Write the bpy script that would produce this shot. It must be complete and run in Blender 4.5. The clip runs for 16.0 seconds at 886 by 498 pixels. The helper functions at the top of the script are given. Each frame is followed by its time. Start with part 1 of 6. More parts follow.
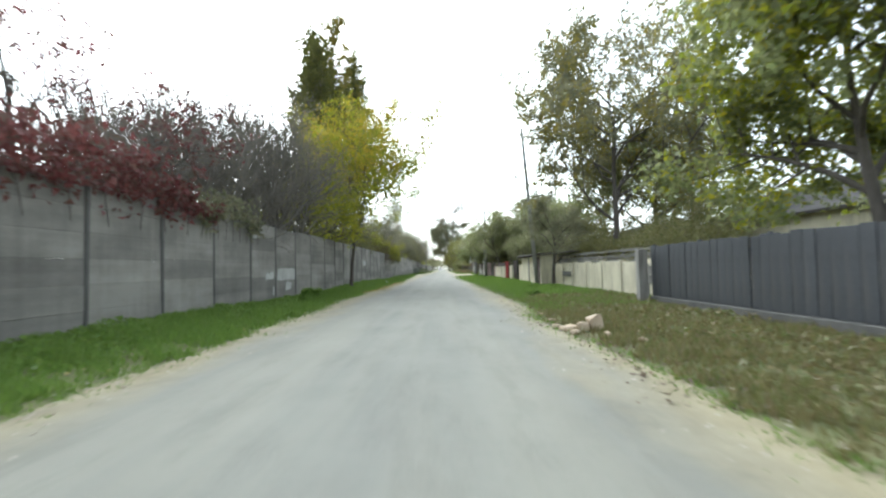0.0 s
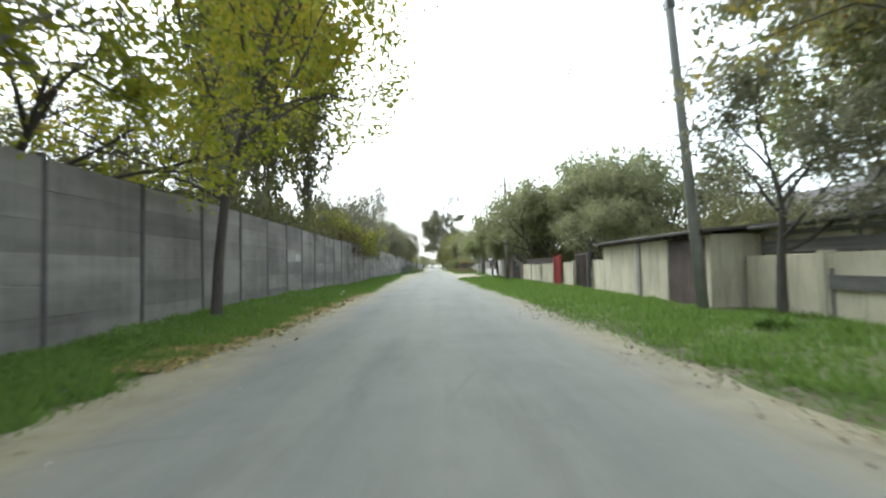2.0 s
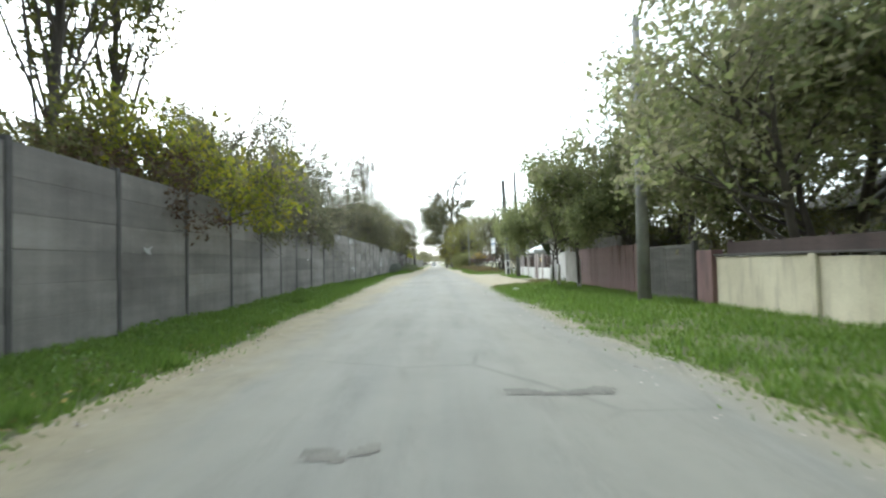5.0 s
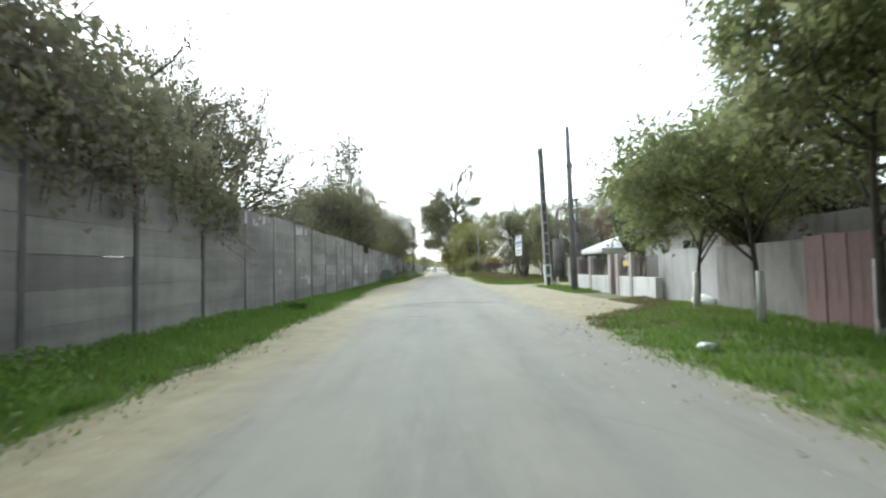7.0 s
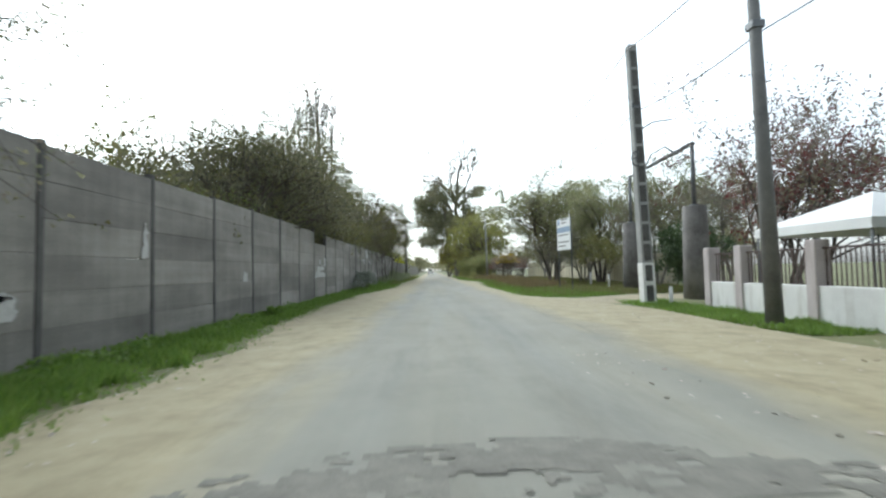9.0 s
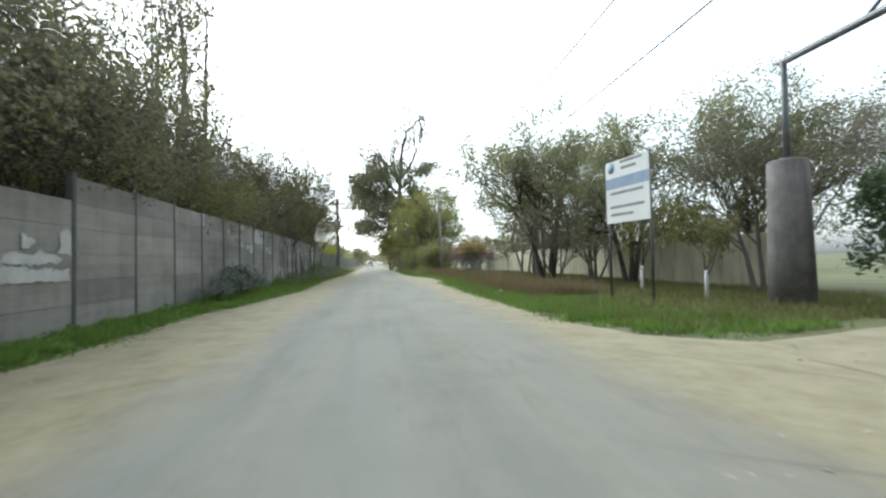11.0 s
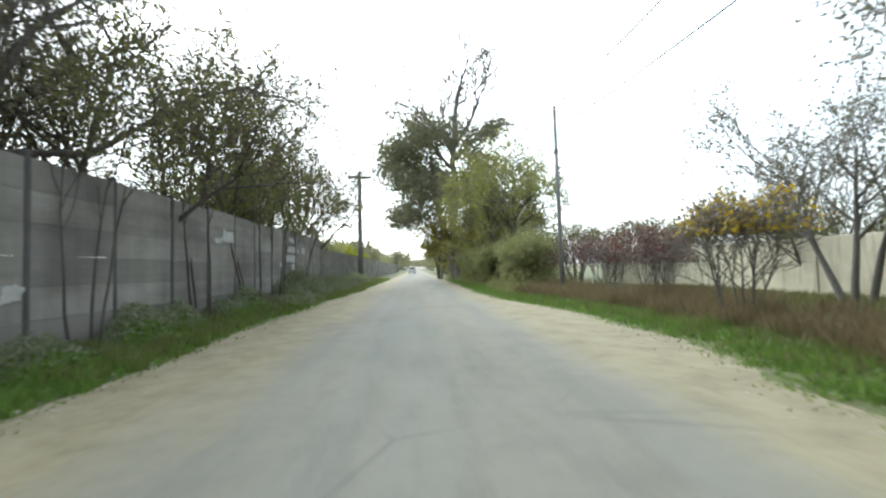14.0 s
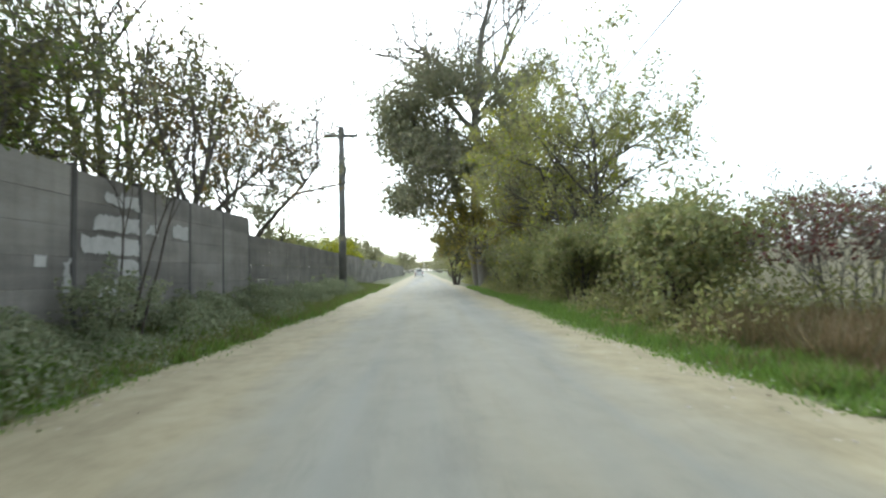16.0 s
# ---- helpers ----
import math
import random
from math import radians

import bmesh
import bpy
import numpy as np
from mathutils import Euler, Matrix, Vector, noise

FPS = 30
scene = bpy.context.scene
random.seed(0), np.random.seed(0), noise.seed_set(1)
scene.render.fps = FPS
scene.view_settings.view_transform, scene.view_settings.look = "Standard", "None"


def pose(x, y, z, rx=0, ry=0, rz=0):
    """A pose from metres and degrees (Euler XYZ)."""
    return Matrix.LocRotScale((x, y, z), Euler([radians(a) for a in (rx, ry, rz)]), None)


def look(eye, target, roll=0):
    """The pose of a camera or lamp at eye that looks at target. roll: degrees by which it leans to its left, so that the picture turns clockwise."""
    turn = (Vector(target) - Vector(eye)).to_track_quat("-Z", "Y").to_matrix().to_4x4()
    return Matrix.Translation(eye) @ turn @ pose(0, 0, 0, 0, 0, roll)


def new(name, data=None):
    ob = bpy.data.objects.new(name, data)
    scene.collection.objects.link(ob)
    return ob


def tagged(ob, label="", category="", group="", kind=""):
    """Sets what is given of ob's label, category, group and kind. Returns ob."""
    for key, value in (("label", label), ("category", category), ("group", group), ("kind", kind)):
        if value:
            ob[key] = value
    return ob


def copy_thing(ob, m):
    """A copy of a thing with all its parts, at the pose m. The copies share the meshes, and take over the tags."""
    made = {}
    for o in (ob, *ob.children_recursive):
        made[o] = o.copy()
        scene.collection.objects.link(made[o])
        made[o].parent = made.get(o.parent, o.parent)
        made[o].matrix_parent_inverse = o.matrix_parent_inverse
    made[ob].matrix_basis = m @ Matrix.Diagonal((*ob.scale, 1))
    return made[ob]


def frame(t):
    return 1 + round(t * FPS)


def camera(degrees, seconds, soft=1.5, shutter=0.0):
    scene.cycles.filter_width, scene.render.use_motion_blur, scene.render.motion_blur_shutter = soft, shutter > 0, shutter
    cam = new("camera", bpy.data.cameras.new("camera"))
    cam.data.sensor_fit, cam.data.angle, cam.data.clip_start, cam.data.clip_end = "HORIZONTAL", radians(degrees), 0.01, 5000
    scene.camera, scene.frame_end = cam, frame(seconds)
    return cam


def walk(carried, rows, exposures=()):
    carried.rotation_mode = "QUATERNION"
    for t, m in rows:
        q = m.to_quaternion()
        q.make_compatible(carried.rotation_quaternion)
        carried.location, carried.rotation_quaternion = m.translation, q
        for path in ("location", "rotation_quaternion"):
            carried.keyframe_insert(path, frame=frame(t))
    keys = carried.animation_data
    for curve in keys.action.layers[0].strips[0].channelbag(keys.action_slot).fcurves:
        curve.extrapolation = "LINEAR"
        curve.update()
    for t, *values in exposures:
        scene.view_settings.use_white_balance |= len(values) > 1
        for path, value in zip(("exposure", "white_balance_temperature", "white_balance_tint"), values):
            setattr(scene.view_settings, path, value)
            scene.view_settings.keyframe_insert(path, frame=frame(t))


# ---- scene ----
ROLL, EYE = 1.21, 1.25
PATH = [  # seconds, x, y, pitch, yaw
    (0.0, 1.18, 0.00, 2.27, 0.17),
    (0.5, 0.99, 4.57, 1.70, 0.07),
    (1.0, 0.78, 9.31, 2.32, -0.19),
    (1.5, 0.61, 14.33, 2.45, -0.65),
    (2.0, 0.43, 19.12, 2.06, -0.99),
    (2.5, 0.37, 23.59, 2.24, -1.52),
    (3.0, 0.26, 27.91, 2.03, -2.01),
    (3.5, 0.25, 32.23, 1.90, -2.48),
    (4.0, 0.28, 36.06, 1.55, -2.31),
    (4.2, 0.29, 37.54, 1.45, -1.99),
    (6.3, -0.15, 51.32, 2.10, -0.19),
    (6.5, -0.19, 52.73, 1.93, -0.38),
    (7.0, -0.28, 56.27, 2.36, -0.88),
    (7.5, -0.32, 59.92, 1.93, -0.64),
    (8.0, -0.42, 63.35, 2.54, -0.29),
    (8.2, -0.43, 64.75, 2.21, -0.05),
    (10.3, -0.39, 78.38, 3.18, -6.55),
    (10.5, -0.28, 79.75, 2.40, -7.33),
    (11.0, 0.04, 83.11, 1.48, -8.37),
    (11.5, 0.34, 86.68, 2.10, -6.51),
    (12.0, 0.44, 90.84, 2.57, -2.85),
    (12.5, 0.39, 94.55, 2.57, -1.29),
    (13.0, 0.33, 98.31, 2.64, -2.00),
    (13.5, 0.22, 101.85, 2.33, -2.67),
    (14.0, 0.21, 105.43, 2.24, -3.25),
    (14.5, 0.14, 108.92, 2.39, -3.48),
    (15.0, 0.08, 112.35, 2.41, -3.28),
    (15.5, 0.00, 115.65, 2.42, -2.88),
    (16.0, 0.08, 118.61, 2.54, -2.43),
]
cam = camera(86.0, 16.0, soft=2.35, shutter=0.25)
walk(cam, [(t, pose(x, y, EYE, 90 + pitch, ROLL, yaw)) for t, x, y, pitch, yaw in PATH], exposures=[(0.0, 0.2, 5900, 2), (4.2, 0.2, 5900, 2), (7.0, 0.1, 5900, 2), (8.2, -0.18, 5880, 2), (10.3, -0.2, 5880, 2), (12.0, 0.0, 5900, 2), (16.0, 0.08, 5900, 2)])

# ---- light: a bright, overcast late morning ----
world = bpy.data.worlds.new("overcast")
scene.world = world
world.use_nodes = True
wn, wl = world.node_tree.nodes, world.node_tree.links
sky = wn.new("ShaderNodeTexSky")
sky.sky_type, sky.sun_disc = "NISHITA", False
sky.sun_elevation, sky.sun_rotation = radians(40), radians(-24)
sky.air_density, sky.dust_density, sky.ozone_density = 1.0, 3.0, 1.0
veil = wn.new("ShaderNodeHueSaturation")
veil.inputs["Saturation"].default_value = 0.22
wl.new(sky.outputs["Color"], veil.inputs["Color"])
wl.new(veil.outputs["Color"], wn["Background"].inputs["Color"])
wn["Background"].inputs["Strength"].default_value = 0.4
sun = new("sun", bpy.data.lights.new("sun", "SUN"))
sun.data.energy, sun.data.angle, sun.data.color = 0.9, radians(40), (1.0, 0.96, 0.9)
sun.matrix_basis = look((-15, 34, 31), (0, 0, 0))


# ---- materials ----
def tree_of(name):
    m = bpy.data.materials.new(name)
    m.use_nodes = True
    n, l = m.node_tree.nodes, m.node_tree.links
    return m, n, l, n["Principled BSDF"]


def noise_node(n, l, vec, scale, detail=5.0, rough=0.6):
    t = n.new("ShaderNodeTexNoise")
    t.inputs["Scale"].default_value, t.inputs["Detail"].default_value, t.inputs["Roughness"].default_value = scale, detail, rough
    if vec is not None:
        l.new(vec, t.inputs["Vector"])
    return t.outputs["Fac"]


def ramp_node(n, l, fac, stops):
    r = n.new("ShaderNodeValToRGB")
    el = r.color_ramp.elements
    while len(el) < len(stops):
        el.new(0.5)
    for e, (p, c) in zip(el, stops):
        e.position = p
        e.color = (*c, 1) if len(c) == 3 else c
    l.new(fac, r.inputs["Fac"])
    return r.outputs["Color"]


def mix_node(n, l, fac, a, b, mode="MIX"):
    m = n.new("ShaderNodeMix")
    m.data_type, m.blend_type = "RGBA", mode
    for s, v in ((m.inputs[0], fac), (m.inputs[6], a), (m.inputs[7], b)):
        if isinstance(v, (int, float)):
            s.default_value = v
        elif isinstance(v, tuple):
            s.default_value = (*v, 1)
        else:
            l.new(v, s)
    return m.outputs[2]


def math_node(n, l, op, a, b=0.0):
    m = n.new("ShaderNodeMath")
    m.operation = op
    for s, v in zip(m.inputs, (a, b)):
        if isinstance(v, (int, float)):
            s.default_value = v
        else:
            l.new(v, s)
    return m.outputs[0]


def coords(n, l, stretch=(1, 1, 1), world_space=False):
    m = n.new("ShaderNodeMapping")
    m.inputs["Scale"].default_value = stretch
    if world_space:
        l.new(n.new("ShaderNodeNewGeometry").outputs["Position"], m.inputs["Vector"])
    else:
        l.new(n.new("ShaderNodeTexCoord").outputs["Object"], m.inputs["Vector"])
    return m.outputs["Vector"]


def bump_node(n, l, bsdf, height, strength, dist=0.02):
    b = n.new("ShaderNodeBump")
    b.inputs["Strength"].default_value, b.inputs["Distance"].default_value = strength, dist
    l.new(height, b.inputs["Height"])
    l.new(b.outputs["Normal"], bsdf.inputs["Normal"])


def surface(name, dark, light, coarse=1.2, fine=30.0, rough=0.85, bump=0.4, stain=None, metal=0.0, vary=0.0, stretch=(1, 1, 1)):
    """Two scales of noise between two colours, an optional stain colour, fine relief."""
    m, n, l, b = tree_of(name)
    v = coords(n, l, stretch)
    big, small = noise_node(n, l, v, coarse), noise_node(n, l, v, fine, 6)
    fac = math_node(n, l, "MULTIPLY_ADD", small, 0.35)
    n[fac.node.name].inputs[2].default_value = 0.0
    both = math_node(n, l, "ADD", math_node(n, l, "MULTIPLY", big, 0.75), fac)
    col = ramp_node(n, l, both, [(0.35, dark), (0.72, light)])
    if stain:
        s = ramp_node(n, l, noise_node(n, l, coords(n, l, (2.2, 2.2, 0.35)), 1.6, 4), [(0.5, (0, 0, 0)), (0.68, (1, 1, 1))])
        col = mix_node(n, l, math_node(n, l, "MULTIPLY", s, 0.6), col, stain)
    if vary:
        o = n.new("ShaderNodeObjectInfo")
        h = n.new("ShaderNodeHueSaturation")
        l.new(math_node(n, l, "ADD", math_node(n, l, "MULTIPLY", o.outputs["Random"], vary), 1 - vary / 2), h.inputs["Value"])
        l.new(col, h.inputs["Color"])
        col = h.outputs["Color"]
    l.new(col, b.inputs["Base Color"])
    b.inputs["Roughness"].default_value, b.inputs["Metallic"].default_value = rough, metal
    if bump:
        bump_node(n, l, b, both, bump)
    return m


def leaf_material(name, colours, glow=0.35, rough=0.55):
    """Leaves: each island takes its own shade; some light passes through."""
    m, n, l, b = tree_of(name)
    g = n.new("ShaderNodeNewGeometry")
    col = ramp_node(n, l, g.outputs["Random Per Island"], [(i / max(1, len(colours) - 1), c) for i, c in enumerate(colours)])
    l.new(col, b.inputs["Base Color"])
    b.inputs["Roughness"].default_value = rough
    t, mx = n.new("ShaderNodeBsdfTranslucent"), n.new("ShaderNodeMixShader")
    l.new(col, t.inputs["Color"])
    mx.inputs[0].default_value = glow
    l.new(b.outputs[0], mx.inputs[1])
    l.new(t.outputs[0], mx.inputs[2])
    l.new(mx.outputs[0], n["Material Output"].inputs["Surface"])
    return m


def road_material():
    """Worn asphalt under dust: beige at the edges and past the last houses, grey in the middle."""
    m, n, l, b = tree_of("dusty_asphalt")
    v = coords(n, l)
    sep = n.new("ShaderNodeSeparateXYZ")
    l.new(v, sep.inputs[0])
    off = math_node(n, l, "ABSOLUTE", math_node(n, l, "SUBTRACT", sep.outputs["X"], 0.4))
    wob = noise_node(n, l, coords(n, l, (1, 0.3, 1)), 0.9, 6)
    edge = math_node(n, l, "ADD", off, math_node(n, l, "MULTIPLY", math_node(n, l, "SUBTRACT", wob, 0.5), 1.7))
    far = math_node(n, l, "MULTIPLY", math_node(n, l, "SUBTRACT", sep.outputs["Y"], 55.0), 0.011)
    far = math_node(n, l, "MINIMUM", math_node(n, l, "MAXIMUM", far, 0.0), 0.75)
    fac = math_node(n, l, "MULTIPLY", math_node(n, l, "ADD", math_node(n, l, "SUBTRACT", edge, 1.95), far), 0.95)
    grit = noise_node(n, l, v, 55, 6, 0.7)
    lane = noise_node(n, l, coords(n, l, (0.8, 0.04, 1)), 1.1, 4)
    spots = noise_node(n, l, v, 0.45, 7, 0.65)
    asphalt = ramp_node(n, l, math_node(n, l, "ADD", math_node(n, l, "MULTIPLY", lane, 0.6), math_node(n, l, "MULTIPLY", spots, 0.4)), [(0.35, (0.178, 0.177, 0.155)), (0.5, (0.222, 0.22, 0.193)), (0.66, (0.265, 0.261, 0.226))])
    dirt = ramp_node(n, l, noise_node(n, l, v, 1.7, 8, 0.7), [(0.3, (0.225, 0.19, 0.112)), (0.5, (0.315, 0.272, 0.166)), (0.7, (0.37, 0.326, 0.212))])
    film = ramp_node(n, l, noise_node(n, l, coords(n, l, (1.0, 0.06, 1)), 0.8, 7, 0.6), [(0.34, (0, 0, 0)), (0.7, (1, 1, 1))])
    film = math_node(n, l, "MULTIPLY", film, math_node(n, l, "ADD", math_node(n, l, "MULTIPLY", far, 0.45), 0.2))
    dust = math_node(n, l, "MINIMUM", math_node(n, l, "MAXIMUM", math_node(n, l, "MAXIMUM", fac, film), 0.0), 1.0)
    col = mix_node(n, l, dust, asphalt, dirt)
    vor = n.new("ShaderNodeTexVoronoi")
    vor.feature = "DISTANCE_TO_EDGE"
    vor.inputs["Scale"].default_value = 0.33
    warp = mix_node(n, l, 0.22, v, n.new("ShaderNodeTexNoise").outputs["Color"])
    l.new(warp, vor.inputs["Vector"])
    crack = ramp_node(n, l, vor.outputs["Distance"], [(0.0, (1, 1, 1)), (0.012, (0, 0, 0))])
    some = ramp_node(n, l, noise_node(n, l, v, 0.16, 3), [(0.55, (0, 0, 0)), (0.63, (1, 1, 1))])
    crack = math_node(n, l, "MULTIPLY", crack, some)
    col = mix_node(n, l, math_node(n, l, "MULTIPLY", crack, 0.45), col, (0.13, 0.12, 0.1))
    col = mix_node(n, l, math_node(n, l, "MULTIPLY", grit, 0.35), col, mix_node(n, l, 0.5, col, (0.1, 0.1, 0.09)))
    blot = ramp_node(n, l, noise_node(n, l, coords(n, l, (1, 0.22, 1)), 1.5, 10, 0.75), [(0.36, (0.6, 0.58, 0.55)), (0.5, (1, 1, 1))])
    col = mix_node(n, l, 0.3, col, blot, "MULTIPLY")
    l.new(col, b.inputs["Base Color"])
    b.inputs["Roughness"].default_value = 0.88
    bump_node(n, l, b, math_node(n, l, "ADD", grit, math_node(n, l, "MULTIPLY", spots, 2.0)), 0.5, 0.015)
    return m


def wall_material():
    """Smooth weathered precast concrete: soft blotches, rain streaks, fine pores, each panel a little lighter or darker."""
    m, n, l, b = tree_of("weathered_concrete")
    cloud = noise_node(n, l, coords(n, l, (1, 0.5, 0.9), True), 0.75, 6, 0.6)
    streak = noise_node(n, l, coords(n, l, (1, 3.2, 0.16), True), 1.6, 6, 0.65)
    grain = noise_node(n, l, coords(n, l, (1, 1, 1), True), 34, 6, 0.65)
    band = noise_node(n, l, coords(n, l, (0.2, 0.12, 5.0), True), 1.1, 4, 0.6)
    mixed = math_node(n, l, "ADD", math_node(n, l, "MULTIPLY", cloud, 0.6), math_node(n, l, "MULTIPLY", streak, 0.17))
    mixed = math_node(n, l, "ADD", mixed, math_node(n, l, "ADD", math_node(n, l, "MULTIPLY", grain, 0.13), math_node(n, l, "MULTIPLY", band, 0.16)))
    col = ramp_node(n, l, mixed, [(0.38, (0.125, 0.116, 0.102)), (0.5, (0.2, 0.187, 0.166)), (0.63, (0.3, 0.281, 0.25))])
    o, h = n.new("ShaderNodeObjectInfo"), n.new("ShaderNodeHueSaturation")
    l.new(math_node(n, l, "ADD", math_node(n, l, "MULTIPLY", o.outputs["Random"], 0.4), 0.78), h.inputs["Value"])
    l.new(col, h.inputs["Color"])
    l.new(h.outputs["Color"], b.inputs["Base Color"])
    b.inputs["Roughness"].default_value = 0.9
    bump_node(n, l, b, mixed, 0.35)
    return m


M_ROAD = road_material()
M_DIRT = surface("pale_dirt", (0.2, 0.17, 0.108), (0.34, 0.298, 0.2), 1.3, 40, 0.95, 0.6)
M_SOIL = surface("verge_soil", (0.07, 0.085, 0.03), (0.19, 0.18, 0.085), 0.5, 18, 0.95, 0.7, stain=(0.09, 0.13, 0.04))
M_PANEL = wall_material()
M_POST = surface("dark_concrete", (0.055, 0.053, 0.05), (0.125, 0.12, 0.112), 2.0, 40, 0.92, 0.5)
M_WHITEWASH = surface("flaking_whitewash", (0.353, 0.344, 0.319), (0.554, 0.546, 0.521), 3.0, 30, 0.9, 0.3)
M_CREAM = surface("cream_plaster", (0.50, 0.452, 0.325), (0.72, 0.665, 0.505), 0.9, 22, 0.9, 0.4, stain=(0.336, 0.298, 0.218), vary=0.15)
M_WHITE = surface("white_plaster", (0.38, 0.37, 0.35), (0.54, 0.53, 0.51), 1.0, 22, 0.88, 0.3, stain=(0.353, 0.336, 0.302))
M_LIMEWALL = surface("fresh_white_limewash", (0.62, 0.61, 0.58), (0.78, 0.77, 0.74), 1.0, 22, 0.88, 0.3, stain=(0.45, 0.42, 0.37))
M_ROSE = surface("faded_rose_plaster", (0.42, 0.37, 0.36), (0.58, 0.52, 0.5), 1.0, 22, 0.88, 0.3, stain=(0.34, 0.29, 0.27))
M_GREYWALL = surface("grey_render", (0.22, 0.205, 0.185), (0.36, 0.34, 0.31), 0.9, 20, 0.9, 0.4, stain=(0.118, 0.109, 0.101))
M_SLATE = surface("slate_sheet_metal", (0.0294, 0.0319, 0.0378), (0.063, 0.0672, 0.0756), 1.0, 15, 0.55, 0.15, metal=0.2, stain=(0.0756, 0.0714, 0.0672), vary=0.15)
M_MAROON = surface("maroon_painted_metal", (0.21, 0.125, 0.12), (0.33, 0.21, 0.2), 1.2, 20, 0.6, 0.2, stain=(0.118, 0.084, 0.0798), vary=0.12)
M_RED = surface("red_painted_metal", (0.33, 0.035, 0.04), (0.48, 0.07, 0.07), 1.2, 20, 0.5, 0.2, stain=(0.22, 0.05, 0.05))
M_BROWNGATE = surface("brown_painted_boards", (0.05, 0.032, 0.028), (0.12, 0.08, 0.068), 1.6, 30, 0.7, 0.3, vary=0.25)
M_GREYBOARD = surface("grey_weathered_boards", (0.10, 0.095, 0.085), (0.22, 0.21, 0.19), 1.5, 26, 0.9, 0.4, vary=0.3, stretch=(1, 0.4, 3))
M_ROOF = surface("old_grey_roofing", (0.06, 0.055, 0.05), (0.13, 0.12, 0.11), 1.2, 22, 0.9, 0.5, vary=0.15)
M_POLE = surface("pole_concrete", (0.22, 0.22, 0.21), (0.38, 0.375, 0.355), 1.5, 30, 0.88, 0.4, stain=(0.17, 0.17, 0.16))
M_DARKPOLE = surface("dark_pole_concrete", (0.109, 0.109, 0.105), (0.218, 0.214, 0.202), 1.5, 30, 0.88, 0.4)
M_DRUM = surface("stained_drum_concrete", (0.10, 0.092, 0.085), (0.25, 0.235, 0.22), 1.6, 24, 0.92, 0.6, stain=(0.07, 0.065, 0.06))
M_STEEL = surface("grey_steel", (0.10, 0.105, 0.11), (0.20, 0.205, 0.21), 2.0, 30, 0.55, 0.15, metal=0.5)
M_WIRE = surface("black_cable", (0.06, 0.06, 0.064), (0.11, 0.11, 0.115), 2.0, 20, 0.6, 0)
M_STONE = surface("broken_pale_stone", (0.302, 0.26, 0.21), (0.487, 0.437, 0.378), 3.0, 30, 0.9, 0.6)
M_TAN = surface("broken_tan_stone", (0.40, 0.30, 0.20), (0.62, 0.51, 0.38), 3.0, 30, 0.9, 0.5)
M_BARK = surface("grey_brown_bark", (0.045, 0.039, 0.033), (0.13, 0.112, 0.095), 3.0, 25, 0.95, 0.9, stretch=(1, 1, 0.25))
M_STALK = surface("green_brown_stalks", (0.07, 0.075, 0.03), (0.15, 0.14, 0.06), 3.0, 25, 0.9, 0.3)
M_PALEBARK = surface("pale_grey_bark", (0.11, 0.10, 0.085), (0.24, 0.22, 0.19), 2.0, 25, 0.95, 0.7, stretch=(1, 1, 0.3))
M_LIME = surface("limewash", (0.60, 0.59, 0.56), (0.78, 0.77, 0.74), 4.0, 30, 0.9, 0.3)
M_CANVAS = surface("white_canvas", (0.70, 0.70, 0.69), (0.82, 0.82, 0.80), 1.0, 30, 0.8, 0.1)
M_BLUE = surface("faded_blue_paint", (0.22, 0.30, 0.42), (0.34, 0.42, 0.52), 2.0, 30, 0.7, 0.1)
M_YELLOW = surface("yellow_plate", (0.60, 0.46, 0.12), (0.75, 0.58, 0.2), 3.0, 30, 0.6, 0.1)
M_GLASS = surface("dark_window_glass", (0.012, 0.013, 0.014), (0.03, 0.032, 0.034), 1.0, 10, 0.08, 0)

L_YELLOW = leaf_material("yellow_green_leaves", [(0.18, 0.23, 0.025), (0.33, 0.35, 0.03), (0.45, 0.41, 0.035), (0.25, 0.30, 0.03), (0.42, 0.34, 0.03)], 0.5)
L_GOLD = leaf_material("golden_leaves", [(0.52, 0.33, 0.025), (0.62, 0.44, 0.035), (0.42, 0.34, 0.035)], 0.5)
L_OLIVE = leaf_material("olive_leaves", [(0.096, 0.102, 0.036), (0.168, 0.18, 0.06), (0.24, 0.216, 0.084), (0.144, 0.132, 0.06)], 0.5)
L_GREYGREEN = leaf_material("grey_green_leaves", [(0.15, 0.16, 0.095), (0.235, 0.245, 0.145), (0.28, 0.26, 0.16), (0.20, 0.19, 0.12)], 0.55)
L_GREEN = leaf_material("green_leaves", [(0.17, 0.20, 0.085), (0.24, 0.275, 0.115), (0.31, 0.325, 0.14), (0.21, 0.225, 0.11)], 0.6)
L_FRESH = leaf_material("fresh_green_leaves", [(0.12, 0.20, 0.03), (0.20, 0.29, 0.05), (0.26, 0.31, 0.06)], 0.4)
L_DARK = leaf_material("dark_conifer_needles", [(0.045, 0.075, 0.03), (0.075, 0.11, 0.045), (0.10, 0.135, 0.06)], 0.35)
L_RED = leaf_material("burgundy_leaves", [(0.15, 0.045, 0.045), (0.21, 0.065, 0.06), (0.16, 0.08, 0.066), (0.14, 0.095, 0.075)], 0.4)
L_TWIGGY = leaf_material("mauve_brown_dry_leaves", [(0.20, 0.175, 0.14), (0.28, 0.235, 0.185), (0.17, 0.15, 0.12), (0.25, 0.235, 0.13)], 0.55)
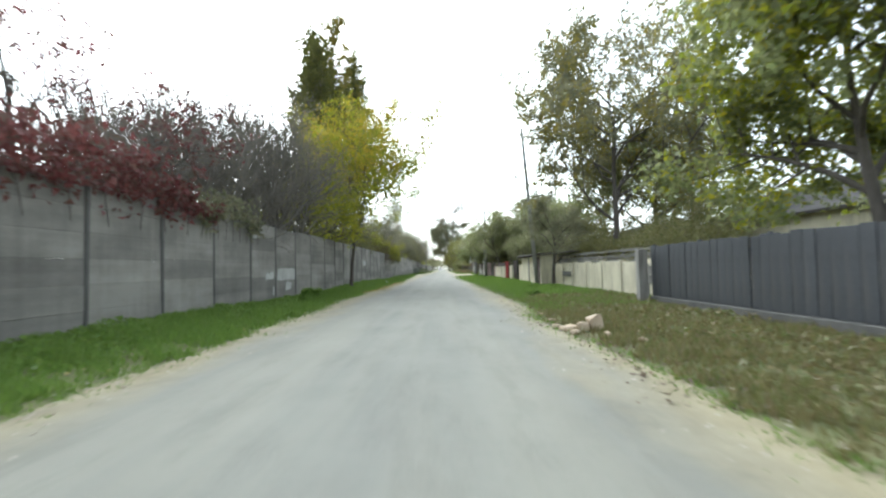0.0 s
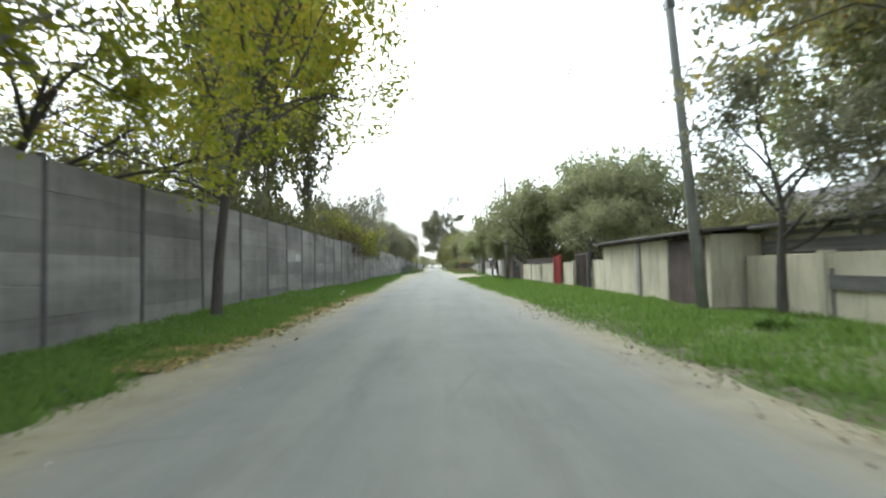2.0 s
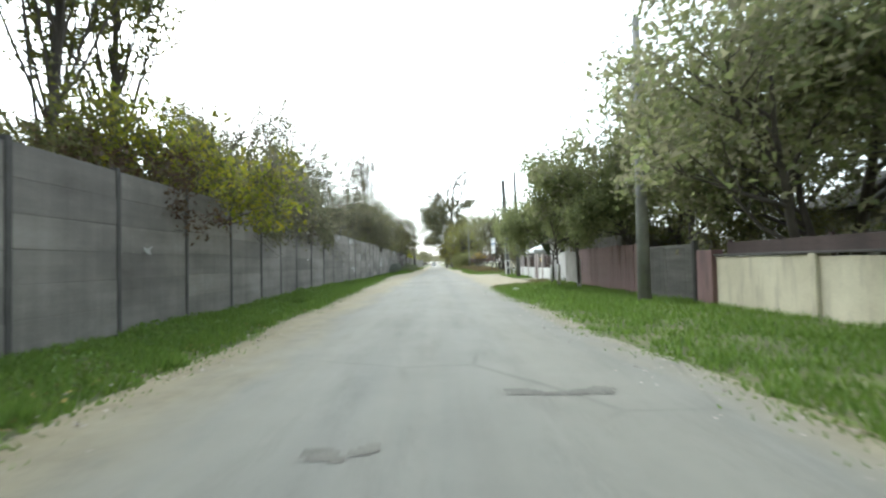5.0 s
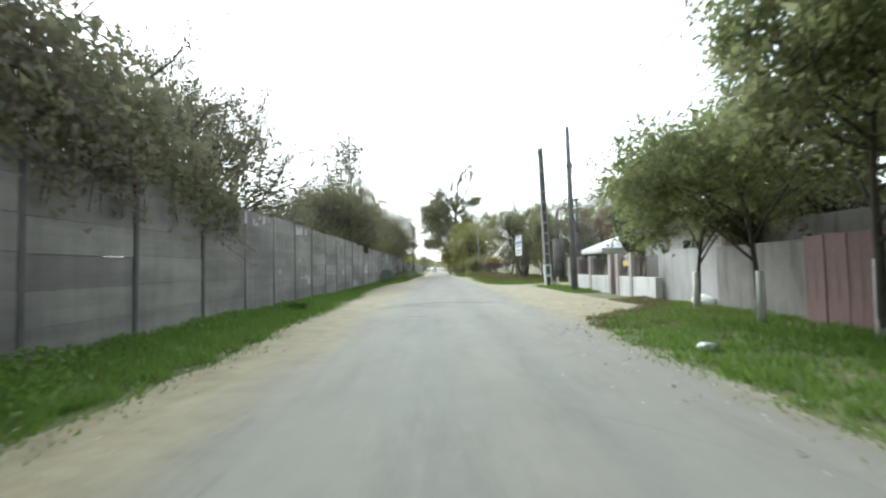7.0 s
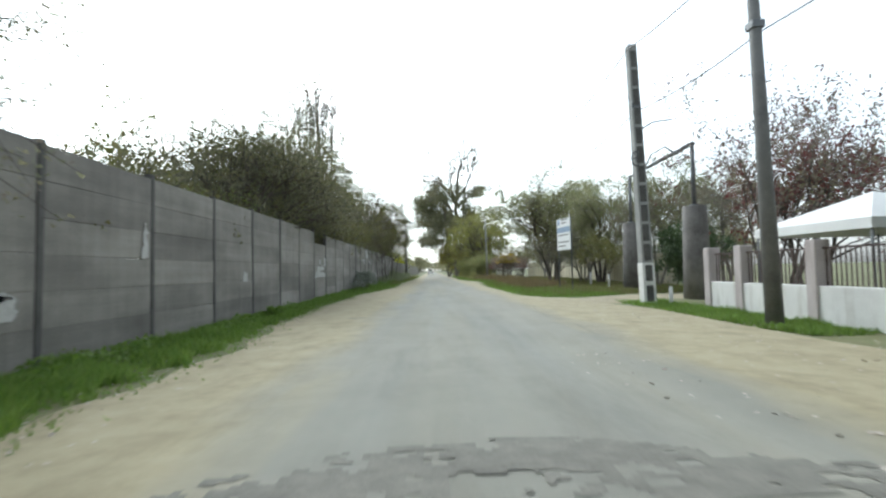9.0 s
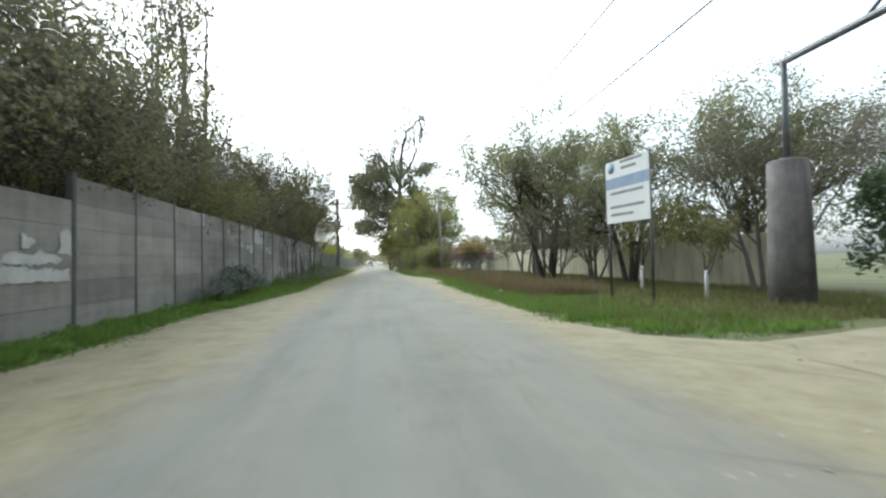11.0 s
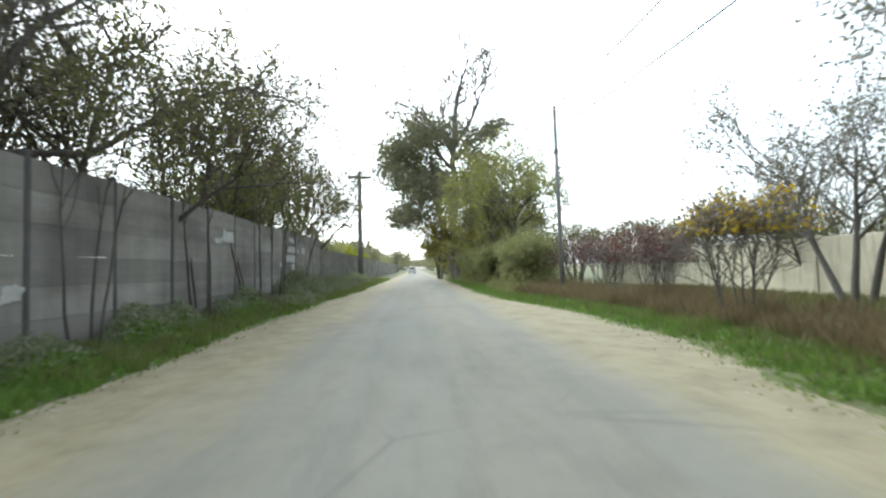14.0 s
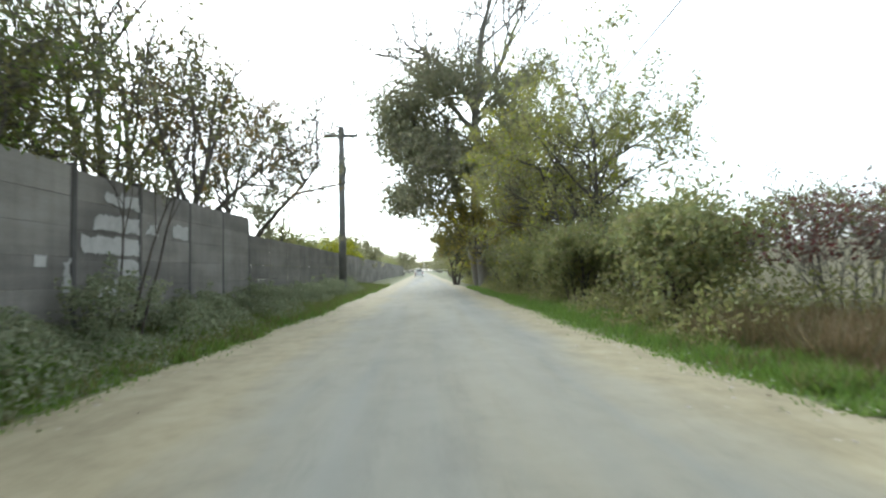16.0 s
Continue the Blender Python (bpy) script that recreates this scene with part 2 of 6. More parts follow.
L_TAWNY = leaf_material("tawny_olive_leaves", [(0.20, 0.19, 0.05), (0.30, 0.26, 0.06), (0.36, 0.27, 0.06), (0.16, 0.18, 0.06)], 0.55)
# olive leaves paled: a veil of haze is put into the colour
L_HAZE = leaf_material("haze_paled_olive_leaves", [(0.22, 0.225, 0.12), (0.3, 0.295, 0.165), (0.34, 0.32, 0.2), (0.26, 0.245, 0.16)], 0.6)
L_BROWN = leaf_material("brown_dry_leaves", [(0.10, 0.07, 0.045), (0.16, 0.11, 0.06), (0.09, 0.055, 0.045)], 0.3)
L_ORANGE = leaf_material("orange_brown_leaves", [(0.28, 0.16, 0.04), (0.36, 0.24, 0.06), (0.16, 0.14, 0.05), (0.22, 0.12, 0.04)], 0.4)
L_POPLAR = leaf_material("poplar_leaves", [(0.08, 0.10, 0.025), (0.13, 0.14, 0.035), (0.21, 0.19, 0.04), (0.10, 0.10, 0.04)], 0.5)
L_DUSTY = leaf_material("dusty_weed_leaves", [(0.20, 0.22, 0.18), (0.30, 0.32, 0.28), (0.14, 0.17, 0.11)], 0.25)
L_GRASS = leaf_material("grass_blades", [(0.11, 0.19, 0.035), (0.16, 0.27, 0.048), (0.22, 0.325, 0.062), (0.155, 0.215, 0.055)], 0.45)
L_WEED = leaf_material("grey_green_weed_leaves", [(0.19, 0.23, 0.12), (0.27, 0.31, 0.18), (0.33, 0.35, 0.22), (0.22, 0.23, 0.12)], 0.45)
L_THICKET = leaf_material("yellowish_thicket_leaves", [(0.2, 0.225, 0.08), (0.28, 0.29, 0.10), (0.33, 0.31, 0.13), (0.24, 0.21, 0.11)], 0.55)
L_DRYGRASS = leaf_material("mixed_dry_grass", [(0.15, 0.18, 0.05), (0.25, 0.21, 0.09), (0.19, 0.15, 0.075), (0.13, 0.18, 0.045)], 0.35)
L_RUST = leaf_material("rusty_dry_weeds", [(0.23, 0.16, 0.085), (0.28, 0.21, 0.11), (0.18, 0.17, 0.075), (0.17, 0.11, 0.065)], 0.35)
L_LITTER = leaf_material("fallen_leaves", [(0.40, 0.28, 0.06), (0.50, 0.38, 0.10), (0.28, 0.19, 0.07), (0.20, 0.14, 0.06)], 0.2)


# ---- mesh helpers ----
def thing(name, label, category, place=(0, 0, 0), turn=0.0, group="", kind=""):
    ob = new(name)
    ob.empty_display_size = 0.2
    ob.matrix_basis = pose(*place, 0, 0, turn)
    return tagged(ob, label, category, group, kind)


def part(name, bm, material, parent, label=""):
    """One mesh object under a thing or a part."""
    if isinstance(bm, bmesh.types.BMesh):
        me = bpy.data.meshes.new(name)
        bm.to_mesh(me)
        bm.free()
    else:
        me = bm
    if not me.materials:
        me.materials.append(material)
    ob = new(name, me)
    ob.parent = parent
    if label:
        ob["label"] = label
    return ob


def block(x0, x1, y0, y1, z0, z1, bevel=0.012):
    bm = bmesh.new()
    bmesh.ops.create_cube(bm, size=1.0)
    for v in bm.verts:
        v.co = Vector(((x0 + x1) / 2 + v.co.x * (x1 - x0), (y0 + y1) / 2 + v.co.y * (y1 - y0), (z0 + z1) / 2 + v.co.z * (z1 - z0)))
    if bevel:
        bmesh.ops.bevel(bm, geom=bm.edges[:], offset=min(bevel, 0.3 * min(x1 - x0, y1 - y0, z1 - z0)), segments=1, affect="EDGES")
    return bm


def tube(points, radii, sides=8, cap=True):
    """A tapered tube along points."""
    bm = bmesh.new()
    rings = []
    pts = [Vector(p) for p in points]
    for i, p in enumerate(pts):
        d = (pts[min(i + 1, len(pts) - 1)] - pts[max(i - 1, 0)]).normalized()
        u = d.orthogonal().normalized()
        if abs(d.z) > 0.7:
            u = (Vector((1, 0, 0)) - d * d.x).normalized()
        w = d.cross(u)
        rings.append([bm.verts.new(p + (u * math.cos(2 * math.pi * k / sides) + w * math.sin(2 * math.pi * k / sides)) * radii[i]) for k in range(sides)])
    for a, b in zip(rings, rings[1:]):
        for k in range(sides):
            bm.faces.new((a[k], a[(k + 1) % sides], b[(k + 1) % sides], b[k]))
    if cap:
        bm.faces.new(rings[0][::-1])
        bm.faces.new(rings[-1])
    for f in bm.faces:
        f.smooth = True
    return bm


def quick_mesh(name, verts, size, material):
    """A mesh of separate faces with `size` corners each, from an array of corners."""
    me = bpy.data.meshes.new(name)
    count = len(verts)
    faces = count // size
    me.vertices.add(count)
    me.vertices.foreach_set("co", np.asarray(verts, dtype=np.float32).ravel())
    me.loops.add(count)
    me.loops.foreach_set("vertex_index", np.arange(count, dtype=np.int32))
    me.polygons.add(faces)
    me.polygons.foreach_set("loop_start", np.arange(0, count, size, dtype=np.int32))
    me.update(calc_edges=True)
    me.materials.append(material)
    return me


def leaf_verts(rng, centres, length, width, droop=0.0, full=False):
    """Pointed leaves: one flat triangle each, or a folded lozenge for trees close to the road."""
    k = len(centres)
    u = rng.normal(size=(k, 3))
    u[:, 2] -= droop
    u /= np.linalg.norm(u, axis=1)[:, None]
    v = np.cross(u, rng.normal(size=(k, 3)))
    v /= np.linalg.norm(v, axis=1)[:, None]
    s = rng.uniform(0.65, 1.3, (k, 1))
    a, b = u * length * s / 2, v * width * s / 2
    if full:
        return np.stack([centres - a, centres - a * 0.1 + b, centres + a, centres - a * 0.1 - b], 1).reshape(-1, 3)
    return np.stack([centres - a * 0.8 + b, centres + a * 1.2, centres - a * 0.8 - b], 1).reshape(-1, 3)


def unit(v):
    return v / (np.linalg.norm(v) + 1e-9)


class Skeleton:
    """Limbs of a plant as tapered lines, and the places where its leaves sit."""

    def __init__(self, seed):
        self.rng = np.random.default_rng(seed)
        self.lines, self.spots, self.bound, self.full, self.clear = [], [], None, False, 0.0

    def grow(self, p, d, length, radius, level, deepest, up, fork, spread, wob=0.16, first=0.3):
        rng = self.rng
        n = 6 if level == 0 else 4
        pts, rad, q, w = [np.array(p)], [radius], np.array(p, float), unit(np.array(d, float))
        for i in range(n):
            w = unit(w + rng.normal(0, wob * (0.45 if level == 0 else 1), 3) + np.array([0, 0, up]))
            q = q + w * length / n
            pts.append(q.copy())
            rad.append(radius * (1 - 0.75 * (i + 1) / n))
        if level and self.bound and not self.bound(*pts[-1]):
            for x in pts[1:]:
                x[0] = 2 * pts[0][0] - x[0]
        self.lines.append((pts, rad, level))
        if level >= deepest - 1:
            self.spots += [(x, length) for x in pts[1:]]
        if level < deepest:
            kids = fork[min(level, len(fork) - 1)]
            for k in range(kids):
                f = first + (1 - first) * (k + rng.uniform(0.2, 0.9)) / kids
                i = min(n - 1, int(f * n))
                base = pts[i] + (pts[i + 1] - pts[i]) * (f * n - i)
                axis = unit(pts[i + 1] - pts[i])
                side = unit(np.cross(axis, rng.normal(size=3)))
                way = unit(axis * math.cos(spread) + side * math.sin(spread))
                self.grow(base, way, length * rng.uniform(0.5, 0.75) * (1.15 - 0.4 * f), max(0.006, radius * 0.5 * (1.1 - 0.5 * f)), level + 1, deepest, up, fork, spread, wob)

    def wood(self, name, material, keep=9):
        verts, faces = [], []
        for pts, rad, level in self.lines:
            if level > keep or (level and min(p[2] for p in pts) < self.clear and max(abs(pts[-1][0]), abs(pts[-1][1])) > 0.9):
                continue
            sides = 7 if level == 0 else (5 if level == 1 else 3)
            ring0 = None
            if level >= 2:
                pts, rad = pts[::2], rad[::2]
            for i, p in enumerate(pts):
                d = unit(pts[min(i + 1, len(pts) - 1)] - pts[max(i - 1, 0)])
                u = unit(np.cross(d, [0.31, 0.82, 0.48]))
                w = np.cross(d, u)
                start = len(verts)
                for k in range(sides):
                    a = 2 * math.pi * k / sides
                    verts.append(tuple(p + (u * math.cos(a) + w * math.sin(a)) * max(rad[i], 0.004)))
                if i:
                    for k in range(sides):
                        faces.append((ring0 + k, ring0 + (k + 1) % sides, start + (k + 1) % sides, start + k))
                ring0 = start
        me = bpy.data.meshes.new(name)
        me.from_pydata(verts, [], faces)
        me.polygons.foreach_set("use_smooth", np.ones(len(faces), dtype=bool))
        me.materials.append(material)
        return me

    def leaves(self, name, material, count, length, width, scatter, droop=0.0, low=0.0, trim=None):
        spots = np.array([s[0] for s in self.spots])
        spots = spots[self.rng.permutation(len(spots))[: max(8, int(len(spots) * 0.5))]]
        pick = self.rng.integers(0, len(spots), count)
        way = self.rng.normal(size=(count, 3))
        way /= np.linalg.norm(way, axis=1)[:, None]
        c = spots[pick] + way * scatter * 1.9 * self.rng.uniform(0, 1, (count, 1)) ** 0.85
        c = c[c[:, 2] > low]
        if trim:
            c = c[trim(c[:, 0], c[:, 1], c[:, 2])]
        if self.full:
            return quick_mesh(name, leaf_verts(self.rng, c, length, width, droop, True), 4, material)
        return quick_mesh(name, leaf_verts(self.rng, c, length, width, droop), 3, material)


def plant(kind, label, category, place, seed, height, radius=0.12, stems=1, spread=0.75, up=0.05, fork=(7, 5, 4), deepest=3, lean=0.0,
          leaf=None, count=5000, length=0.11, width=0.05, scatter=0.22, droop=0.0, bark=None, low=0.15, start=0.55, extra=None, wob=0.16, lime=0.0, turn=0.0, group="", first=0.3, keep=2, trim=None, splay=(0.1, 0.5), full=False, extra_trim=None, clear=0.0):
    """A tree or bush: tapered stems, limbs, twigs and a crown of single leaves."""
    sk = Skeleton(seed)
    sk.bound, sk.full, sk.clear = trim, full, clear
    for s in range(stems):
        a = 2 * math.pi * (s + sk.rng.uniform(0, 0.6)) / stems
        tilt = lean if stems == 1 else sk.rng.uniform(*splay)
        foot = (0, 0, 0) if stems == 1 else (0.25 * math.cos(a), 0.25 * math.sin(a), 0)
        sk.grow(foot, (math.cos(a) * tilt, math.sin(a) * tilt, 1), height * start * sk.rng.uniform(0.9, 1.1), radius, 0, deepest, up, fork, spread, wob, first)
    ob = thing(kind, label, category, place, turn, group)
    if keep >= 0:
        wood = "stalk_tuft" if kind == "weed_clump" else "trunk"
        limbs = part(wood, sk.wood(wood, bark or M_BARK, keep), None, ob)
        if wood == "stalk_tuft":
            tagged(limbs, kind="stuff")
    if leaf:
        part("crown", sk.leaves("crown", leaf, int(count * 2.3), length, width, scatter * 0.62, droop, low, trim), None, ob)
    if extra:
        part("crown", sk.leaves("crown", extra[0], int(extra[1] * 2.3), extra[2], extra[3], extra[4] * 0.62, droop, low, extra_trim or trim), None, ob, "leaves of another shade")
    if lime:
        part("limewashed_base", tube([(0, 0, 0), (0, 0, lime * 0.5), (0, 0, lime)], [radius * 1.14, radius * 1.1, radius * 1.04], 10), M_LIME, ob, "white limewashed lower trunk")
    return ob


def scatter_blades(name, rng, count, xs, ys, height, lean, material, label, category, keep=None, ground=None, wide=0.012):
    """Grass as single pointed blades over a strip; xs and ys are functions or ranges."""
    y = rng.uniform(*ys, count)
    lo, hi = xs(y)
    x = lo + (hi - lo) * rng.uniform(0, 1, count)
    clump = np.sin(x * 2.1 + np.sin(y * 1.3) * 2) * np.sin(y * 1.7 + np.cos(x * 1.9)) + 0.5 * np.sin(y * 5.1 + x * 3.3)
    ok = rng.uniform(-1.3, 1.3, count) < clump + 0.55
    x, y, clump = x[ok], y[ok], clump[ok]
    k = len(x)
    z = ground(x, y)
    h = height(y) if callable(height) else height
    h = h * rng.uniform(0.45, 1.2, k) * (1 + 0.35 * clump)
    a = rng.uniform(0, 2 * math.pi, k)
    w = wide * rng.uniform(0.7, 1.5, k)
    tip = np.stack([x + rng.normal(0, lean, k) * h, y + rng.normal(0, lean, k) * h, z + h], 1)
    dx, dy = np.cos(a) * w, np.sin(a) * w
    v = np.stack([np.stack([x - dx, y - dy, z - 0.01], 1), np.stack([x + dx, y + dy, z - 0.01], 1), tip], 1).reshape(-1, 3)
    return tagged(new(name, quick_mesh(name, v, 3, material)), label, category, kind="stuff")


# ---- ground and road ----
def step(e0, e1, v):
    s = np.clip((v - e0) / (e1 - e0), 0, 1)
    return s * s * (3 - 2 * s)


LEFT_Y = [-60, 0, 10, 18, 42, 57, 63, 70, 78, 87, 96, 103, 110, 118, 125, 132, 160, 900]
LEFT_X = [-2.8, -2.8, -2.9, -3.2, -3.0, -3.5, -3.65, -3.9, -4.15, -4.75, -4.6, -3.75, -3.5, -3.75, -3.6, -3.2, -2.9, -3.0]
RIGHT_Y = [-60, 0, 8, 12, 16, 21, 40, 50, 57, 63, 67.5, 70.5, 84, 86, 89, 90.2, 92, 98, 102, 110, 113, 117, 120, 124, 130, 160, 900]
RIGHT_X = [3.9, 3.9, 3.65, 3.55, 4.0, 3.85, 3.5, 3.15, 3.1, 2.9, 3.5, 6.3, 6.4, 6.0, 6.0, 4.6, 4.05, 3.95, 3.85, 4.1, 4.75, 4.7, 4.3, 3.6, 3.4, 3.2, 3.2]


def wob1(y, a, b):
    return 0.07 * np.sin(y * 0.9 + a) + 0.03 * np.sin(y * 2.9 + b) + 0.018 * np.sin(y * 7.7 + a * 2)


def left_edge(y):
    return np.interp(y, LEFT_Y, LEFT_X) + wob1(y, 0.3, 1.1)


def right_edge(y):
    return np.interp(y, RIGHT_Y, RIGHT_X) + wob1(y, 2.1, 0.4)


def land(x, y):
    """Height of the verge beside the road."""
    left = step(0.0, 2.6, left_edge(y) - x) * (0.16 + 0.08 * np.sin(y * 0.21))
    right = step(0.0, 2.5, x - right_edge(y)) * (0.07 + 0.03 * np.sin(y * 0.17))
    return left + right + 0.02 * np.sin(x * 2.3 + y * 1.7) * np.sin(y * 0.9 - x)


def grid_mesh(name, xs, ys, zfun, material):
    gx, gy = np.meshgrid(xs, ys)
    gz = zfun(gx, gy)
    n, m = gx.shape
    idx = np.arange(n * m).reshape(n, m)
    faces = np.stack([idx[:-1, :-1], idx[:-1, 1:], idx[1:, 1:], idx[1:, :-1]], -1).reshape(-1, 4)
    me = bpy.data.meshes.new(name)
    me.from_pydata(np.stack([gx, gy, gz], -1).reshape(-1, 3).tolist(), [], faces.tolist())
    me.polygons.foreach_set("use_smooth", np.ones(len(faces), dtype=bool))
    me.materials.append(material)
    return me


GX = np.concatenate([[-900, -300, -100, -40, -20, -12], np.arange(-8, 10.01, 0.25), [12, 16, 24, 40, 100, 300, 900]])
GY = np.concatenate([[-300, -100, -30], np.arange(-8, 160.01, 0.5), [170, 190, 230, 300, 450, 700, 1400]])
tagged(new("ground", grid_mesh("ground", GX, GY, lambda x, y: land(x, y) - 0.015, M_SOIL)), "grassy brown soil beside the street", "ground", kind="structure")


def road_z(x, y):
    a, b = float(left_edge(y)) - 0.15, float(right_edge(y)) + 0.15
    f = (x - a) / (b - a)
    return 0.043 - 0.035 * (2 * f - 1) ** 2 + 0.012 * math.sin(x * 2.3 + y * 0.8) * math.sin(y * 0.37 + x)


def road_mesh():
    ys = np.concatenate([np.arange(-40, 170, 0.25), np.arange(170, 720, 10)])
    verts, faces, cols = [], [], 15
    for y in ys:
        a, b = float(left_edge(y)) - 0.15, float(right_edge(y)) + 0.15
        for c in range(cols):
            f = c / (cols - 1)
            x = a + (b - a) * f
            z = road_z(x, float(y))
            if c in (0, cols - 1):
                z -= 0.06
            verts.append((x, float(y), z))
    for r in range(len(ys) - 1):
        for c in range(cols - 1):
            i = r * cols + c
            faces.append((i, i + 1, i + cols + 1, i + cols))
    me = bpy.data.meshes.new("road")
    me.from_pydata(verts, [], faces)
    me.polygons.foreach_set("use_smooth", np.ones(len(faces), dtype=bool))
    me.materials.append(M_ROAD)
    return me


tagged(new("road", road_mesh()), "dusty worn asphalt street with beige dirt shoulders", "road", kind="structure")


M_BROKEN = surface("broken_asphalt", (0.115, 0.11, 0.092), (0.2, 0.19, 0.16), 5.0, 40, 0.92, 0.8)


def road_patch(label, x, y, w, d, seed, cell=0.05):
    """A shallow worn patch with a frayed outline, a few millimetres proud of the road."""
    nx, ny = round(w / cell), round(d / cell)
    bm = bmesh.new()
    grid = {}
    for j in range(nx):
        for k in range(ny):
            u, v = 2 * (j + 0.5) / nx - 1, 2 * (k + 0.5) / ny - 1
            px, py = x + u * w / 2, y + v * d / 2
            worn = 0.8 * noise.noise(Vector((px * 1.3, py * 2.6, seed))) + 0.6 * noise.noise(Vector((px * 6, py * 8, seed)))
            if 0.75 - 0.9 * abs(v + 0.4 * math.sin(u * 4 + seed)) ** 1.5 - 0.5 * u ** 4 + worn < 0.35:
                continue
            ring = []
            for key in ((j, k), (j + 1, k), (j + 1, k + 1), (j, k + 1)):
                if key not in grid:
                    vx, vy = x - w / 2 + w * key[0] / nx, y - d / 2 + d * key[1] / ny
                    grid[key] = bm.verts.new((vx, vy, road_z(vx, vy) + 0.005))
                ring.append(grid[key])
            bm.faces.new(ring)
    me = bpy.data.meshes.new("road_patch")
    bm.to_mesh(me)
    bm.free()
    me.materials.append(M_BROKEN)
    return tagged(new("road_patch", me), label, "road patch", kind="structure")


for k, (x, y, w, d) in enumerate(((0.1, 72.9, 4.2, 1.1), (-0.9, 71.9, 2.0, 0.7), (-0.7, 68.4, 0.7, 0.35), (1.3, 47.3, 1.1, 0.45), (-0.4, 46.0, 0.6, 0.3), (-2.4, 82.6, 0.5, 0.25))):
    road_patch("dark broken asphalt worn through the road surface", x, y, w, d, 300 + k)


def side_track_z(x, y):
    return 0.02 - 0.14 * step(1.35, 1.9, np.abs(y - 87.7 - 0.02 * x + 0.12 * np.sin(x * 1.4))) + 0.01 * np.sin(x * 3 + y * 2)


tagged(new("dirt_track", grid_mesh("dirt_track", np.arange(5.0, 50, 0.5), np.arange(85.2, 90.6, 0.2), lambda x, y: side_track_z(x, y) + 0.08 * step(5.0, 8.0, x), M_DIRT)), "pale dirt side track branching off the street", "track", kind="structure")

# ---- the long precast concrete wall ----
WALL_X, ROWS, ROW_H, FOOT = -5.5, 6, 0.485, 0.10
POSTS = [-5.4, -3.0, -0.65, 1.7, 4.1, 6.45, 8.8, 11.2, 13.7, 16.3, 18.7, 21.2, 23.65, 26.4, 28.8, 31.3, 33.65, 36.0, 38.2, 40.35, 42.55, 44.8, 47.05, 49.3, 51.5, 53.8,
         56.15, 58.4, 60.35, 62.3, 64.55, 66.95, 69.3, 71.6, 73.9, 76.25, 78.75, 81.2, 83.6, 86.0, 88.3, 90.6, 92.85, 95.2, 97.4, 99.55, 101.85, 103.95, 106.3,
         108.3, 110.55, 112.7, 114.75, 116.85, 118.75, 120.7, 122.55, 124.5, 126.4, 128.2, 130.2, 132.1, 134.1]


def panel_mesh(h):
    me = bpy.data.meshes.new("panel")
    bm = block(-0.035, 0.035, -0.5, 0.5, 0.0, h - 0.003, 0.0)
    front = [e for e in bm.edges if all(v.co.x > 0 for v in e.verts)]
    bmesh.ops.bevel(bm, geom=front, offset=0.004, segments=1, affect="EDGES")
    bm.to_mesh(me)
    bm.free()
    me.materials.append(M_PANEL)
    return me


PANEL, POST = panel_mesh(ROW_H), None
wall_rng = np.random.default_rng(11)
wall_near = tagged(thing("wall_west", "tall grey precast concrete panel wall with posts darkened like their shadow lines", "wall", kind="structure"), kind="structure")
wall_past = tagged(thing("wall_west_far", "tall grey precast concrete panel wall with peeling whitewash", "wall", kind="structure"), kind="structure")


def post_mesh():
    me = bpy.data.meshes.new("post")
    # darker than the panels: the shadow lines beside each post are in its colour
    bm = block(-0.085, 0.052, -0.055, 0.055, 0, 3.08, 0.015)
    bm.to_mesh(me)
    bm.free()
    me.materials.append(M_POST)
    return me


POST = post_mesh()
for i, y in enumerate(POSTS):
    owner = wall_near if y < 62.25 else wall_past
    p = part("post", POST, None, owner)
    p.matrix_basis = pose(WALL_X, y, float(wall_rng.normal(0, 0.015)), float(wall_rng.normal(0, 0.5)), float(wall_rng.normal(0, 0.4)), 0)
    if i + 1 < len(POSTS):
        y1 = POSTS[i + 1]
        rows = ROWS if abs(y - 90.6) > 0.1 else 5
        lift = float(wall_rng.normal(0.0, 0.02))
        for r in range(rows):
            q = part("panel", PANEL, None, owner)
            q.matrix_basis = pose(WALL_X + float(wall_rng.normal(0, 0.003)), (y + y1) / 2, FOOT + lift + r * ROW_H, float(wall_rng.normal(0, 0.1)), float(wall_rng.normal(0, 0.1)), 0) @ Matrix.Diagonal((1, y1 - y - 0.10, 1, 1))


for y in (69.3, 71.6, 73.9, 95.2, 97.4, 101.85):
    part("wire_bracket", tube([(WALL_X, y, 3.0), (WALL_X - 0.02, y, 3.25), (WALL_X + 0.06, y + 0.02, 3.45), (WALL_X + 0.22, y + 0.03, 3.55), (WALL_X + 0.34, y + 0.04, 3.54)], [0.022, 0.022, 0.02, 0.018, 0.015], 6), M_STEEL, wall_past, "curved steel rod on top of a post")


def far_wall():
    bm = bmesh.new()
    for k in range(60):
        y = 134.1 + k * 2.1
        for r in range(5):
            b = block(WALL_X - 0.035, WALL_X + 0.035, y + 0.05, y + 2.05, FOOT + r * ROW_H, FOOT + (r + 1) * ROW_H - 0.012, 0)
            me = bpy.data.meshes.new("t")
            b.to_mesh(me)
            b.free()
            bm.from_mesh(me)
            bpy.data.meshes.remove(me)
    return bm


far_panels = part("panels", far_wall(), M_PANEL, wall_past, "row of panels running into the distance")
far_panels["kind"] = "stuff"


